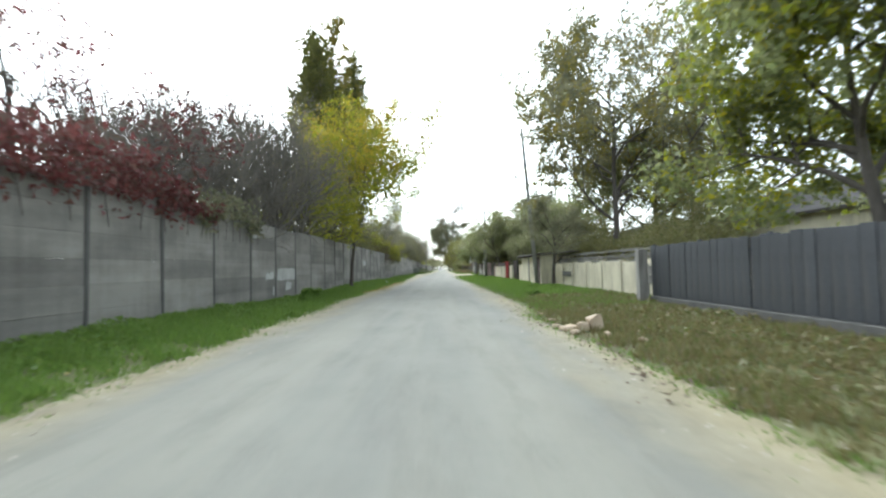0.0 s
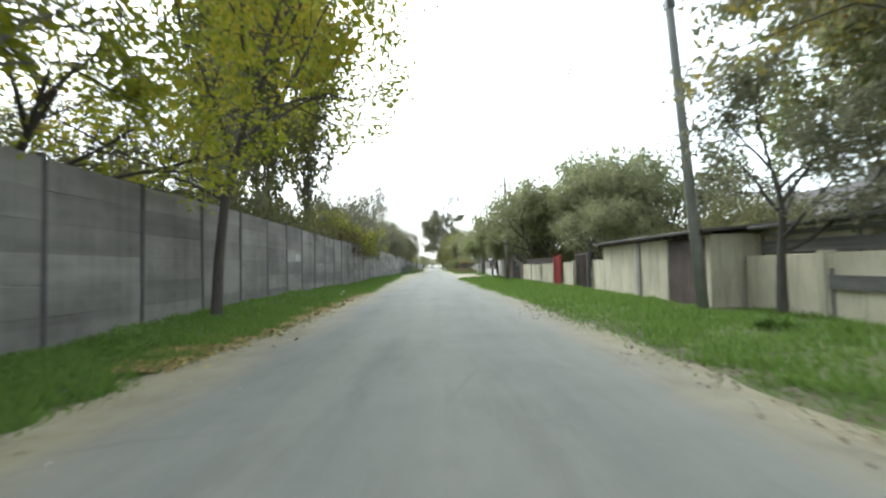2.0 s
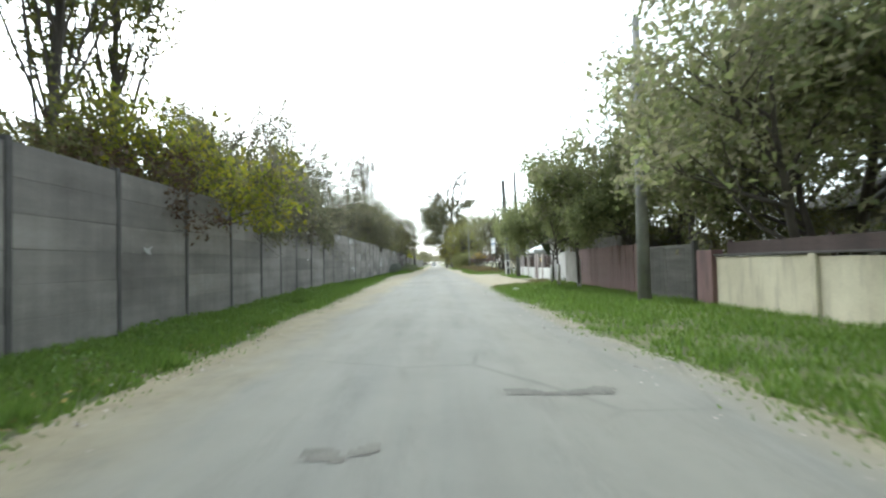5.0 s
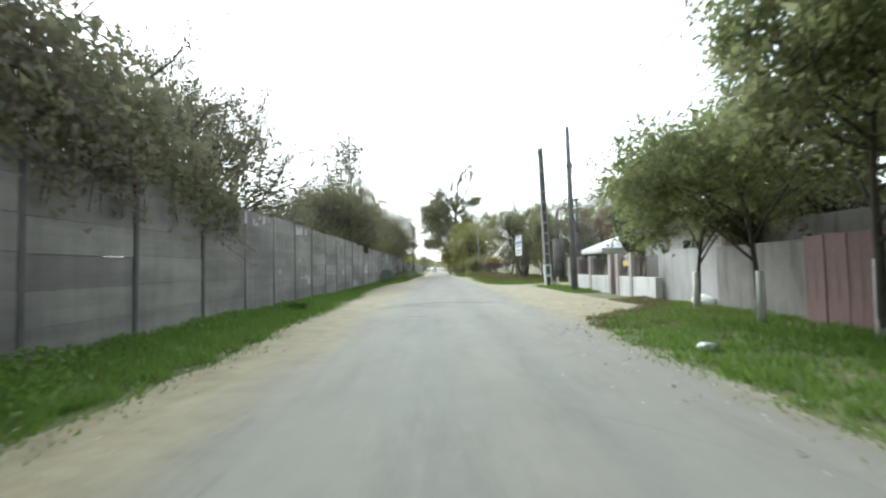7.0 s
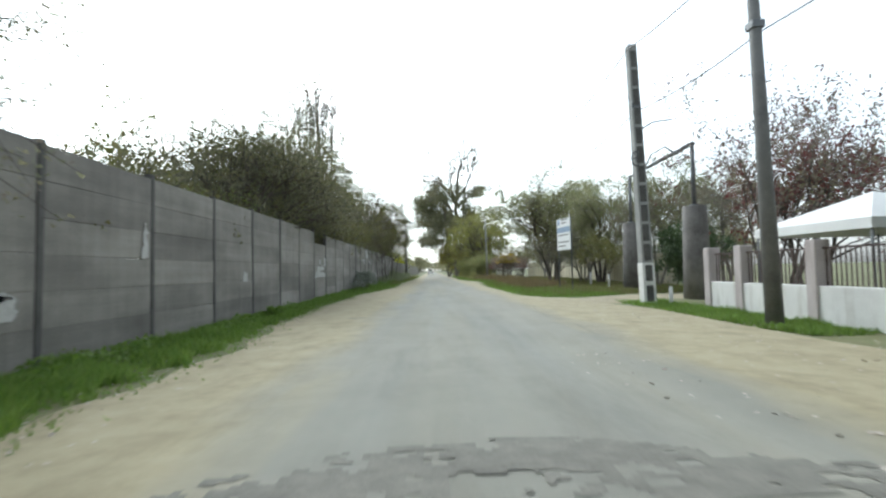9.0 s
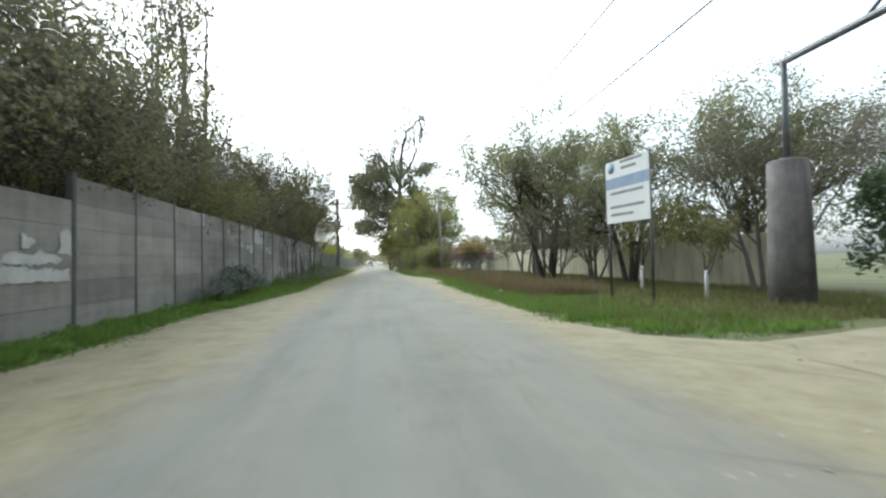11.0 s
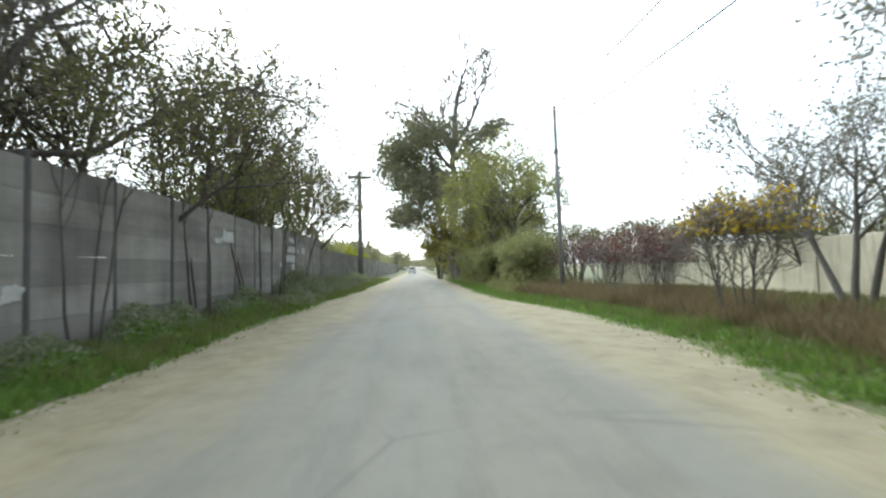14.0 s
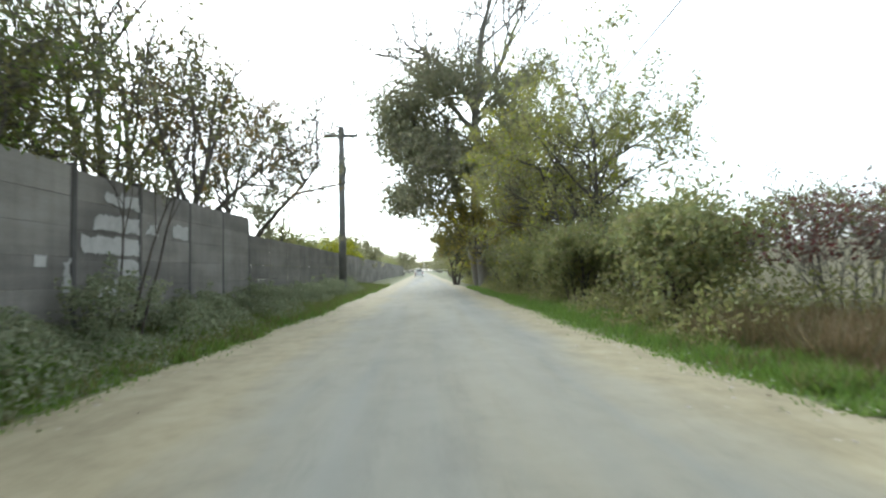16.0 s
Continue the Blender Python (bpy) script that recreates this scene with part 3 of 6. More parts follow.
def patch(owner, y0, y1, z0, z1, seed, ragged=0.35, cell=0.022):
    """A flake of old whitewash with a torn outline and worn holes, a few millimetres proud of a panel."""
    ny, nz = max(3, round((y1 - y0) / cell)), max(3, round((z1 - z0) / cell))
    bm = bmesh.new()
    grid = [[None] * (nz + 1) for k in range(ny + 1)]
    for j in range(ny):
        for k in range(nz):
            v, w = (j + 0.5) / ny, (k + 0.5) / nz
            rim = min(v * (y1 - y0), (1 - v) * (y1 - y0), w * (z1 - z0) * 1.6, (1 - w) * (z1 - z0)) / 0.16
            y, z = y0 + (y1 - y0) * v, z0 + (z1 - z0) * w
            worn = 0.65 * noise.noise(Vector((seed * 3.1, y * 3.6, z * 4.2))) + 0.4 * noise.noise(Vector((seed * 1.7, y * 13, z * 10)))
            if min(1.0, rim) * 0.9 + worn * (0.5 + ragged) < 0.12 + 0.55 * ragged * (0.4 + w):
                continue
            ring = []
            for dj, dk in ((0, 0), (1, 0), (1, 1), (0, 1)):
                if grid[j + dj][k + dk] is None:
                    grid[j + dj][k + dk] = bm.verts.new((WALL_X + 0.049, y0 + (y1 - y0) * (j + dj) / ny, z0 + (z1 - z0) * (k + dk) / nz))
                ring.append(grid[j + dj][k + dk])
            bm.faces.new(ring)
    if not bm.faces:
        bm.free()
        return None
    ext = bmesh.ops.extrude_face_region(bm, geom=bm.faces[:])
    for v in ext["geom"]:
        if isinstance(v, bmesh.types.BMVert):
            v.co.x += 0.003
    return part("whitewash_patch", bm, M_WHITEWASH, owner, "torn patch of old whitewash")


def flakes(owner, seed, rows):
    for k, (y0, y1, z0, z1, rag) in enumerate(rows):
        patch(owner, y0, y1, z0, z1, seed + k, rag)


flakes(wall_near, 40, ((18.85, 21.05, 0.87, 1.38, 0.05), (19.8, 20.6, 0.45, 0.85, 0.3), (17.6, 18.5, 0.93, 1.25, 0.35), (16.4, 17.1, 2.42, 2.62, 0.45), (18.3, 18.55, 0.3, 0.7, 0.3), (39.25, 40.2, 1.55, 1.95, 0.5), (38.9, 39.08, 1.75, 1.95, 0.3), (52.2, 52.45, 1.5, 1.7, 0.3)))
flakes(wall_past, 60, ((69.2, 69.44, 2.6, 2.97, 0.3), (69.82, 70.02, 2.6, 2.83, 0.25), (70.0, 70.24, 2.6, 2.73, 0.3), (70.25, 70.54, 2.8, 2.97, 0.25), (70.58, 70.88, 2.7, 3.0, 0.3), (71.0, 71.25, 2.78, 3.0, 0.35), (73.98, 74.92, 2.62, 2.98, 0.3), (75.12, 75.44, 2.68, 2.94, 0.4),
                       (74.6, 75.95, 0.95, 1.14, 0.45), (75.5, 75.98, 0.74, 1.12, 0.3), (74.36, 74.54, 1.58, 1.82, 0.4), (72.06, 72.24, 1.2, 1.4, 0.4), (78.4, 78.6, 1.55, 2.25, 0.4), (82.8, 83.2, 1.05, 1.36, 0.4), (90.72, 92.75, 1.0, 1.35, 0.35), (91.0, 92.75, 1.3, 1.6, 0.75), (92.35, 92.76, 1.5, 1.98, 0.25), (91.5, 91.9, 1.6, 1.85, 0.4)))
flakes(wall_past, 90, ((99.62, 99.78, 2.58, 3.0, 0.1), (102.3, 102.55, 2.5, 2.7, 0.4), (104.22, 104.52, 2.78, 3.0, 0.3), (104.86, 105.08, 2.9, 3.0, 0.3), (104.15, 104.48, 2.03, 2.24, 0.35), (105.0, 105.75, 1.96, 2.22, 0.4), (105.55, 106.15, 1.8, 2.25, 0.15), (106.42, 107.55, 2.66, 3.0, 0.3), (106.34, 108.22, 2.28, 2.68, 0.12),
                       (107.8, 108.22, 2.74, 2.97, 0.15), (108.06, 108.24, 1.96, 2.26, 0.3), (108.68, 108.88, 1.88, 2.2, 0.1), (108.8, 109.22, 1.98, 2.22, 0.15), (109.44, 109.64, 1.88, 2.22, 0.1), (109.5, 110.08, 1.84, 2.0, 0.15), (110.2, 110.4, 1.94, 2.26, 0.2), (109.65, 110.15, 0.88, 1.04, 0.4), (112.2, 112.66, 0.86, 1.15, 0.35)))
flakes(wall_past, 120, ((119.75, 120.6, 2.13, 2.56, 0.3), (119.1, 119.75, 2.08, 2.3, 0.6), (126.8, 128.14, 2.05, 2.38, 0.08), (126.52, 128.14, 1.64, 1.98, 0.05), (127.45, 128.14, 1.24, 1.62, 0.2), (126.7, 127.58, 0.86, 1.24, 0.4), (126.1, 126.36, 0.98, 1.56, 0.35), (129.35, 130.1, 2.06, 2.42, 0.2), (125.62, 125.88, 1.42, 1.62, 0.35), (127.0, 128.14, 2.5, 2.82, 0.55), (128.36, 128.8, 2.08, 2.4, 0.4)))

# ---- street side walls, gates and yards ----
def plain_wall(name, label, x, y0, y1, h, material, thick=0.22, cap=None, base=-0.05, bays=0):
    ob = thing(name, label, "wall", (x, y0, 0), kind="structure")
    n = max(1, bays)
    step_y = (y1 - y0) / n
    for k in range(n):
        part("wall_panel", block(0, thick, k * step_y + 0.008, (k + 1) * step_y - 0.008, base, h + 0.02 * math.sin(k * 2.7 + y0), 0.015), material, ob)
        if bays:
            part("pillar", block(-0.05, thick + 0.04, k * step_y - 0.1, k * step_y + 0.1, base, h + 0.06, 0.02), material, ob)
    if cap:
        part("coping", block(-0.05, thick + 0.05, -0.02, y1 - y0 + 0.02, h + 0.025, h + 0.075, 0.012), cap, ob, "dark coping")
    return ob


def board_fence(name, label, category, x, y0, y1, z0, z1, material, pitch=0.14, horizontal=False, rails=None, thick=0.025, kind="structure"):
    ob = thing(name, label, category, (x, y0, 0), kind=kind)
    rng = np.random.default_rng(abs(int(y0 * 10)) + 5)
    if horizontal:
        n = max(1, round((z1 - z0) / pitch))
        for k in range(n):
            b = part("board", block(-thick / 2, thick / 2, 0.01, y1 - y0 - 0.01, 0, pitch - 0.015, 0.004), material, ob)
            b.matrix_basis = pose(float(rng.normal(0, 0.004)), 0, z0 + k * pitch, float(rng.normal(0, 0.25)), 0, 0)
    else:
        n = max(1, round((y1 - y0) / pitch))
        w = (y1 - y0) / n
        for k in range(n):
            b = part("board", block(-thick / 2, thick / 2, 0.004, w - 0.004, z0, z1 + float(rng.normal(0, 0.012)), 0.004), material, ob)
            b.matrix_basis = pose(float(rng.normal(0, 0.005)), k * w, 0, 0, float(rng.normal(0, 0.3)), 0)
    for z in (rails or ()):
        part("rail", block(thick / 2 + 0.004, thick / 2 + 0.05, 0, y1 - y0, z, z + 0.07, 0.006), material, ob)
    n = max(1, round((y1 - y0) / 2.6))
    for k in range(n + 1):
        yy = (y1 - y0) * k / n
        part("fence_post", block(0.05, 0.14, yy - 0.04, yy + 0.04, -0.05, z1 + 0.05, 0.008), material, ob)
    return ob


def gate(name, label, x, y0, y1, h, material, leaves=1, bars=9, frame_material=None):
    """A framed gate of upright boards with a latch."""
    ob = thing(name, label, "gate", (x, y0, 0), kind="structure")
    w = (y1 - y0) / leaves
    for s in range(leaves):
        a = s * w
        leaf = part("gate_leaf", block(0.0, 0.02, a + 0.03, a + w - 0.03, 0.06, h, 0.004), material, ob)
        for k in range(bars):
            yy = a + 0.05 + (w - 0.1) * (k + 0.5) / bars
            part("rib", block(-0.02, -0.002, yy - 0.02, yy + 0.02, 0.08, h - 0.03, 0.004), material, leaf)
        part("frame", block(-0.03, -0.003, a + 0.02, a + w - 0.02, h - 0.07, h + 0.01, 0.005), frame_material or material, leaf)
        part("frame", block(-0.03, -0.003, a + 0.02, a + w - 0.02, 0.05, 0.12, 0.005), frame_material or material, leaf)
        part("latch", block(-0.06, -0.032, a + w - 0.16, a + w - 0.06, 0.95, 1.0, 0.004), M_STEEL, leaf, "steel latch")
    for yy in (-0.06, y1 - y0 + 0.06):
        part("gate_post", block(-0.05, 0.09, yy - 0.055, yy + 0.055, -0.05, h + 0.1, 0.01), frame_material or M_POST, ob)
    return ob


plain_wall("plinth_1", "low dark stained concrete plinth under a metal fence", 7.2, -6.0, 14.0, 0.3, M_POST, 0.2)
board_fence("metal_fence", "dark slate sheet metal fence on a concrete plinth", "fence", 7.28, -6.0, 14.0, 0.32, 1.76, M_SLATE, 0.28, rails=(0.6, 1.45))
part("end_post", block(-0.36, -0.1, 20.05, 20.3, -0.05, 1.68, 0.02), M_GREYWALL, bpy.data.objects["metal_fence"], "stained pale concrete end post")
plain_wall("wall_east_1", "cream stained concrete wall in bays", 8.3, 14.5, 31.0, 1.36, M_CREAM, 0.2, bays=7)
board_fence("board_top_1", "grey weathered boards standing above a cream wall", "fence", 8.62, 14.5, 30.9, 1.34, 1.86, M_GREYBOARD, 0.13, horizontal=True)
board_fence("board_front_1", "grey weathered boards laid across a cream wall", "fence", 8.22, 14.7, 16.6, 0.55, 1.2, M_GREYBOARD, 0.32, horizontal=True)
board_fence("board_front_2", "dark weathered boards laid across a cream wall", "fence", 8.22, 26.5, 28.4, 0.62, 1.0, M_GREYBOARD, 0.3, horizontal=True)


def shed():
    ob = thing("shed", "low cream plastered shed with a dark overhanging roof", "shed", (7.5, 31.3, 0))
    part("wall", block(0, 3.2, 2.15, 7.6, -0.05, 1.95, 0.02), M_CREAM, ob)
    part("wall", block(1.2, 3.2, -3.4, 0.1, -0.05, 1.9, 0.02), M_CREAM, ob)
    part("side_wall", block(0, 1.2, -0.12, 0.1, -0.05, 1.93, 0.02), M_CREAM, ob)
    part("pilaster", block(-0.06, 0.1, 4.0, 4.25, -0.05, 1.93, 0.02), M_GREYWALL, ob)
    part("back_wall", block(3.0, 3.2, 0.1, 2.15, -0.05, 1.95, 0.02), M_GREYWALL, ob)
    g = part("gate", block(0.06, 0.10, 0.1, 2.15, 0.05, 1.85, 0.01), M_BROWNGATE, ob, "dark brown boarded gate")
    for k in range(12):
        part("board", block(0.035, 0.056, 0.11 + k * 0.17, 0.265 + k * 0.17, 0.06, 1.83, 0.004), M_BROWNGATE, g)
    r = part("roof", block(-0.35, 3.6, -0.4, 7.9, 0, 0.09, 0.02), M_ROOF, ob, "dark sheet roof")
    r.matrix_basis = pose(0, 0, 1.99, 0, -4, 0)
    back = part("roof", block(0.75, 3.6, -4.2, -0.45, 0, 0.09, 0.02), M_ROOF, ob, "dark sheet roof")
    back.matrix_basis = pose(0, 0, 1.93, 0, -4, 0)
    for k in range(16):
        part("rafter_end", block(-0.3, 0.0, -0.2 + k * 0.5, -0.12 + k * 0.5, -0.09, -0.004, 0.004), M_BROWNGATE, r)
    return ob


shed()
plain_wall("wall_east_2", "low cream plastered garden wall", 7.5, 38.95, 40.4, 1.36, M_CREAM, 0.2)
gate("gate_1", "brown grey boarded double gate", 7.35, 40.5, 42.1, 1.7, M_BROWNGATE, 2, 7)
plain_wall("wall_east_3", "low cream plastered garden wall", 7.2, 42.25, 44.15, 1.32, M_CREAM, 0.2, bays=1)
gate("gate_2", "bright red painted sheet metal gate", 7.05, 44.3, 45.2, 1.62, M_RED, 1, 6, M_RED)
plain_wall("wall_east_4", "low cream plastered garden wall in bays", 7.0, 45.4, 54.4, 1.25, M_CREAM, 0.2, M_ROOF, bays=3)
board_fence("board_top_2", "dark boards standing above a cream wall", "fence", 7.28, 45.5, 54.4, 1.30, 1.62, M_BROWNGATE, 0.16, horizontal=True)
plain_wall("wall_east_5", "reddish brown brick pillar wall", 6.95, 54.5, 55.2, 1.45, M_MAROON, 0.3)
gate("gate_3", "grey boarded yard gate", 7.0, 55.4, 58.6, 1.6, M_GREYBOARD, 2, 9)
board_fence("metal_fence", "maroon painted sheet metal fence", "fence", 7.05, 58.8, 65.6, 0.06, 1.74, M_MAROON, 0.25, rails=(0.4, 1.4))
plain_wall("wall_east_6", "grey rendered yard wall", 7.3, 65.8, 69.0, 1.68, M_GREYWALL, 0.2, bays=1)


def house():
    ob = thing("house", "small white plastered house with maroon trim and low grey roof", "house", (7.75, 66.2, 0))
    part("wall", block(0, 5.5, 2.9, 8.1, -0.05, 2.55, 0.02), M_WHITE, ob)
    part("annex", block(0.6, 5.0, -2.5, 2.9, -0.05, 2.3, 0.02), M_GREYWALL, ob, "grey rendered annex")
    for y in (3.0, 6.25):
        part("corner_trim", block(-0.03, 0.001, y, y + 0.2, 0.0, 2.5, 0.005), M_MAROON, ob, "maroon painted corner strip")
    w = part("window", block(-0.04, -0.003, 4.2, 5.3, 1.0, 2.05, 0.006), M_WHITE, ob)
    part("pane", block(-0.052, -0.043, 4.27, 4.72, 1.07, 1.98, 0.002), M_GLASS, w)
    part("pane", block(-0.052, -0.043, 4.78, 5.23, 1.07, 1.98, 0.002), M_GLASS, w)
    part("sill", block(-0.12, -0.043, 4.15, 5.35, 0.95, 0.99, 0.005), M_WHITE, w)
    for side in (0, 1):
        r = part("roof", block(-0.5, 3.3, 2.4, 8.5, 0, 0.1, 0.01), M_ROOF, ob, "grey corrugated roof slope")
        r.matrix_basis = pose(0, 0, 2.5, 0, -20, 0) if not side else Matrix.Translation((5.5, 0, 2.5)) @ Matrix.Diagonal((-1, 1, 1, 1)) @ pose(0, 0, 0, 0, -20, 0)
        for k in range(30):
            part("rib", block(-0.5, 3.3, 2.42 + k * 0.2, 2.48 + k * 0.2, 0.104, 0.13, 0.004), M_ROOF, r)
    part("gable", block(0.3, 5.2, 7.95, 8.08, 2.5, 3.0, 0.01), M_WHITE, ob)
    part("chimney", block(2.5, 2.95, 3.6, 4.05, 2.9, 4.3, 0.02), M_GREYWALL, ob)
    return ob


house()


def back_house(place, size, turn, wall_material, label):
    """A plain house deeper in a yard: walls, gabled roof, windows, door."""
    w, d, h = size
    ob = thing("house", label, "house", place, turn)
    part("wall", block(0, w, 0, d, -0.05, h, 0.02), wall_material, ob)
    for side in (0, 1):
        r = part("roof", block(-0.4, w / 2 / math.cos(radians(24)) + 0.05, -0.4, d + 0.4, 0, 0.12, 0.01), M_ROOF, ob, "weathered roof slope")
        r.matrix_basis = pose(0, 0, h, 0, -24, 0) if not side else Matrix.Translation((w, 0, h)) @ Matrix.Diagonal((-1, 1, 1, 1)) @ pose(0, 0, 0, 0, -24, 0)
    for k in range(2):
        y = d * (0.2 + 0.45 * k)
        win = part("window", block(-0.05, -0.003, y, y + 1.1, 1.0, 2.2, 0.006), M_WHITE, ob)
        part("pane", block(-0.06, -0.053, y + 0.07, y + 0.52, 1.07, 2.13, 0), M_GLASS, win)
        part("pane", block(-0.06, -0.053, y + 0.58, y + 1.03, 1.07, 2.13, 0), M_GLASS, win)
    part("chimney", block(w * 0.55, w * 0.55 + 0.45, d * 0.4, d * 0.4 + 0.45, h, h + 2.3, 0.02), M_GREYWALL, ob)
    return ob


back_house((15.0, 34.5, 0), (6.5, 9.0, 2.9), 0, M_GREYWALL, "grey rendered house behind garden trees")
back_house((13.5, 52.5, 0), (6.0, 7.5, 2.8), 0, M_WHITE, "pale plastered house behind garden trees")
back_house((14.0, 14.0, 0), (6.5, 9.0, 3.0), 0, M_CREAM, "cream plastered house behind a yard wall")
plain_wall("wall_east_7", "white plastered front wall of a yard", 7.6, 69.2, 72.7, 1.72, M_WHITE, 0.12)


def front_fence():
    ob = thing("garden_fence", "low white wall with white pillars and dark mesh panels", "fence", (7.3, 72.9, 0), kind="structure")
    for y0, y1 in ((-0.3, 3.1), (4.0, 10.3)):
        part("low_wall", block(0, 0.25, y0, y1, -0.05, 0.78, 0.015), M_LIMEWALL, ob)
        n = max(2, round((y1 - y0) / 0.11))
        mesh = part("mesh_panel", block(0.11, 0.13, y0, y1, 1.52, 1.56, 0.004), M_BROWNGATE, ob, "dark metal mesh panel")
        for k in range(n):
            yy = y0 + (y1 - y0) * (k + 0.5) / n
            part("bar", block(0.112, 0.128, yy - 0.012, yy + 0.012, 0.79, 1.515, 0), M_BROWNGATE, mesh)
    for y in (1.75, 3.1, 3.95, 6.6, 8.9, 10.25):
        part("pillar", block(-0.04, 0.29, y - 0.14, y + 0.14, -0.05, 1.72, 0.02), M_ROSE, ob)
    g = part("gate", block(0.08, 0.12, 3.26, 3.8, 0.04, 1.68, 0.01), M_MAROON, ob, "maroon sheet metal gate")
    for k in range(4):
        part("rib", block(0.055, 0.078, 3.3 + k * 0.135, 3.35 + k * 0.135, 0.08, 1.64, 0.004), M_MAROON, g)
    part("notice_plate", block(0.07, 0.10, 2.2, 2.65, 1.2, 1.42, 0.004), M_YELLOW, ob, "small yellow notice plate")
    return ob


front_fence()


def canopy():
    ob = thing("canopy", "white peaked canvas canopy on four thin poles", "canopy", (9.05, 79.9, 0))
    bm = bmesh.new()
    apex = bm.verts.new((0, 0, 2.75))
    ring = [bm.verts.new((sx * 1.55, sy * 1.55, 2.06)) for sx, sy in ((-1, -1), (1, -1), (1, 1), (-1, 1))]
    hem = [bm.verts.new((v.co.x, v.co.y, 1.86)) for v in ring]
    for k in range(4):
        bm.faces.new((ring[k], ring[(k + 1) % 4], apex))
        bm.faces.new((hem[k], hem[(k + 1) % 4], ring[(k + 1) % 4], ring[k]))
    part("cover", bm, M_CANVAS, ob)
    for sx, sy in ((-1, -1), (1, -1), (1, 1), (-1, 1)):
        part("leg", tube([(sx * 1.5, sy * 1.5, 0), (sx * 1.5, sy * 1.5, 1.9)], [0.025, 0.025], 8), M_STEEL, ob)
    return ob


canopy()


def topiary():
    """A clipped egg-shaped conifer: dense needles over a rounded, uneven body."""
    ob = thing("conifer", "dense clipped dark green egg-shaped conifer", "tree", (8.95, 76.9, 0))
    rng = np.random.default_rng(5)
    k = 52000
    d = rng.normal(size=(k, 3))
    d /= np.linalg.norm(d, axis=1)[:, None]
    lump = 1 + 0.05 * np.sin(d[:, 0] * 7 + d[:, 2] * 5) + 0.04 * np.sin(d[:, 1] * 11 + 1)
    r = lump * rng.uniform(0.74, 1.03, k)
    c = np.stack([d[:, 0] * 1.25 * r, d[:, 1] * 1.25 * r, 3.3 + d[:, 2] * 1.9 * r], 1)
    part("crown", quick_mesh("crown", leaf_verts(rng, c, 0.15, 0.05), 3, L_DARK), None, ob)
    part("trunk", tube([(0, 0, 0), (0.03, 0, 1.2), (0, 0.03, 3.6)], [0.16, 0.13, 0.06], 8), M_BARK, ob)
    return ob


topiary()


# ---- poles, cables and the pipe gantry ----
def pole(label, x, y, h, r0, r1, lean=0.0, arm=0.0, material=None, base=False, lamp=False, square=False):
    ob = thing("utility_pole", label, "utility pole", (x, y, 0))
    ob.matrix_basis = pose(x, y, 0, 0, -lean, 0)
    mat = material or M_POLE
    if square:
        bm = block(-r0, r0, -r0 * 0.95, r0 * 0.95, -0.1, h, 0)
        for v in bm.verts:
            if v.co.z > 1:
                v.co.x *= r1 / r0
                v.co.y *= r1 / r0
        bmesh.ops.bevel(bm, geom=bm.edges[:], offset=0.02, segments=1, affect="EDGES")
        shaft = part("shaft", bm, mat, ob)
        # nothing is cut out: dark blocks on the face paint each slot's shade
        for k in range(11):
            z = 1.42 + k * 0.64
            w = (r0 + (r1 - r0) * z / h)
            slot = block(-w * 0.6, w * 0.6, -w * 0.95 - 0.016, -w * 0.95 + 0.05, z, z + 0.54, 0.0)
            part("slot", slot, M_POST, shaft, "dark proud block coloured as the shade in a slot")
        ring = part("cable_coil", tube([(0.2 * math.cos(k * math.pi / 12), 0, 0.24 * math.sin(k * math.pi / 12)) for k in range(25)], [0.028] * 25, 6, False), M_WIRE, ob, "black coil of spare cable")
        ring.matrix_basis = pose(-0.16, -0.2, 4.75, 0, 0, 25)
        for k in range(3):
            part("spoke", tube([(-0.19 * math.cos(k * 1.05), 0, -0.22 * math.sin(k * 1.05)), (0.19 * math.cos(k * 1.05), 0, 0.22 * math.sin(k * 1.05))], [0.012] * 2, 5), M_WIRE, ring)
    else:
        shaft = part("shaft", tube([(0, 0, -0.1), (0, 0, h * 0.5), (0, 0, h)], [r0, (r0 + r1) / 2, r1], 12), mat, ob)
    if base:
        part("painted_base", block(-r0 - 0.008, r0 + 0.008, -r0 * 0.95 - 0.008, r0 * 0.95 + 0.008, 0.0, 1.35, 0.012), M_LIME, ob, "white painted foot")
        # the foot's slots are dark blocks too, their shade given by colour
        for k in range(2):
            part("slot", block(-r0 * 0.6, r0 * 0.6, -r0 * 0.95 - 0.02, -r0 * 0.95 + 0.02, 0.1 + 0.66 * k, 0.62 + 0.66 * k, 0), M_POST, ob, "dark block coloured as the shade in a slot of the painted foot")
    if arm:
        part("crossarm", block(-arm / 2, arm / 2, -0.09, 0.09, h - 0.62, h - 0.44, 0.015), mat, ob)
        for s in (-1, -0.55, 0.55, 1):
            part("insulator", tube([(s * arm / 2 * 0.95, 0, h - 0.45), (s * arm / 2 * 0.95, 0, h - 0.36), (s * arm / 2 * 0.95, 0, h - 0.30)], [0.035, 0.05, 0.02], 8), M_WHITE, ob)
    if lamp:
        part("bracket", tube([(0, 0, h * 0.66), (0.6, 0.1, h * 0.7), (1.3, 0.15, h * 0.71)], [0.03, 0.028, 0.025], 8), M_STEEL, ob)
    part("cable_clamp", block(-r0 * 0.8, r0 * 0.8, -r0 * 0.8, r0 * 0.8, h * 0.75, h * 0.77, 0.01), M_STEEL, ob)
    return ob


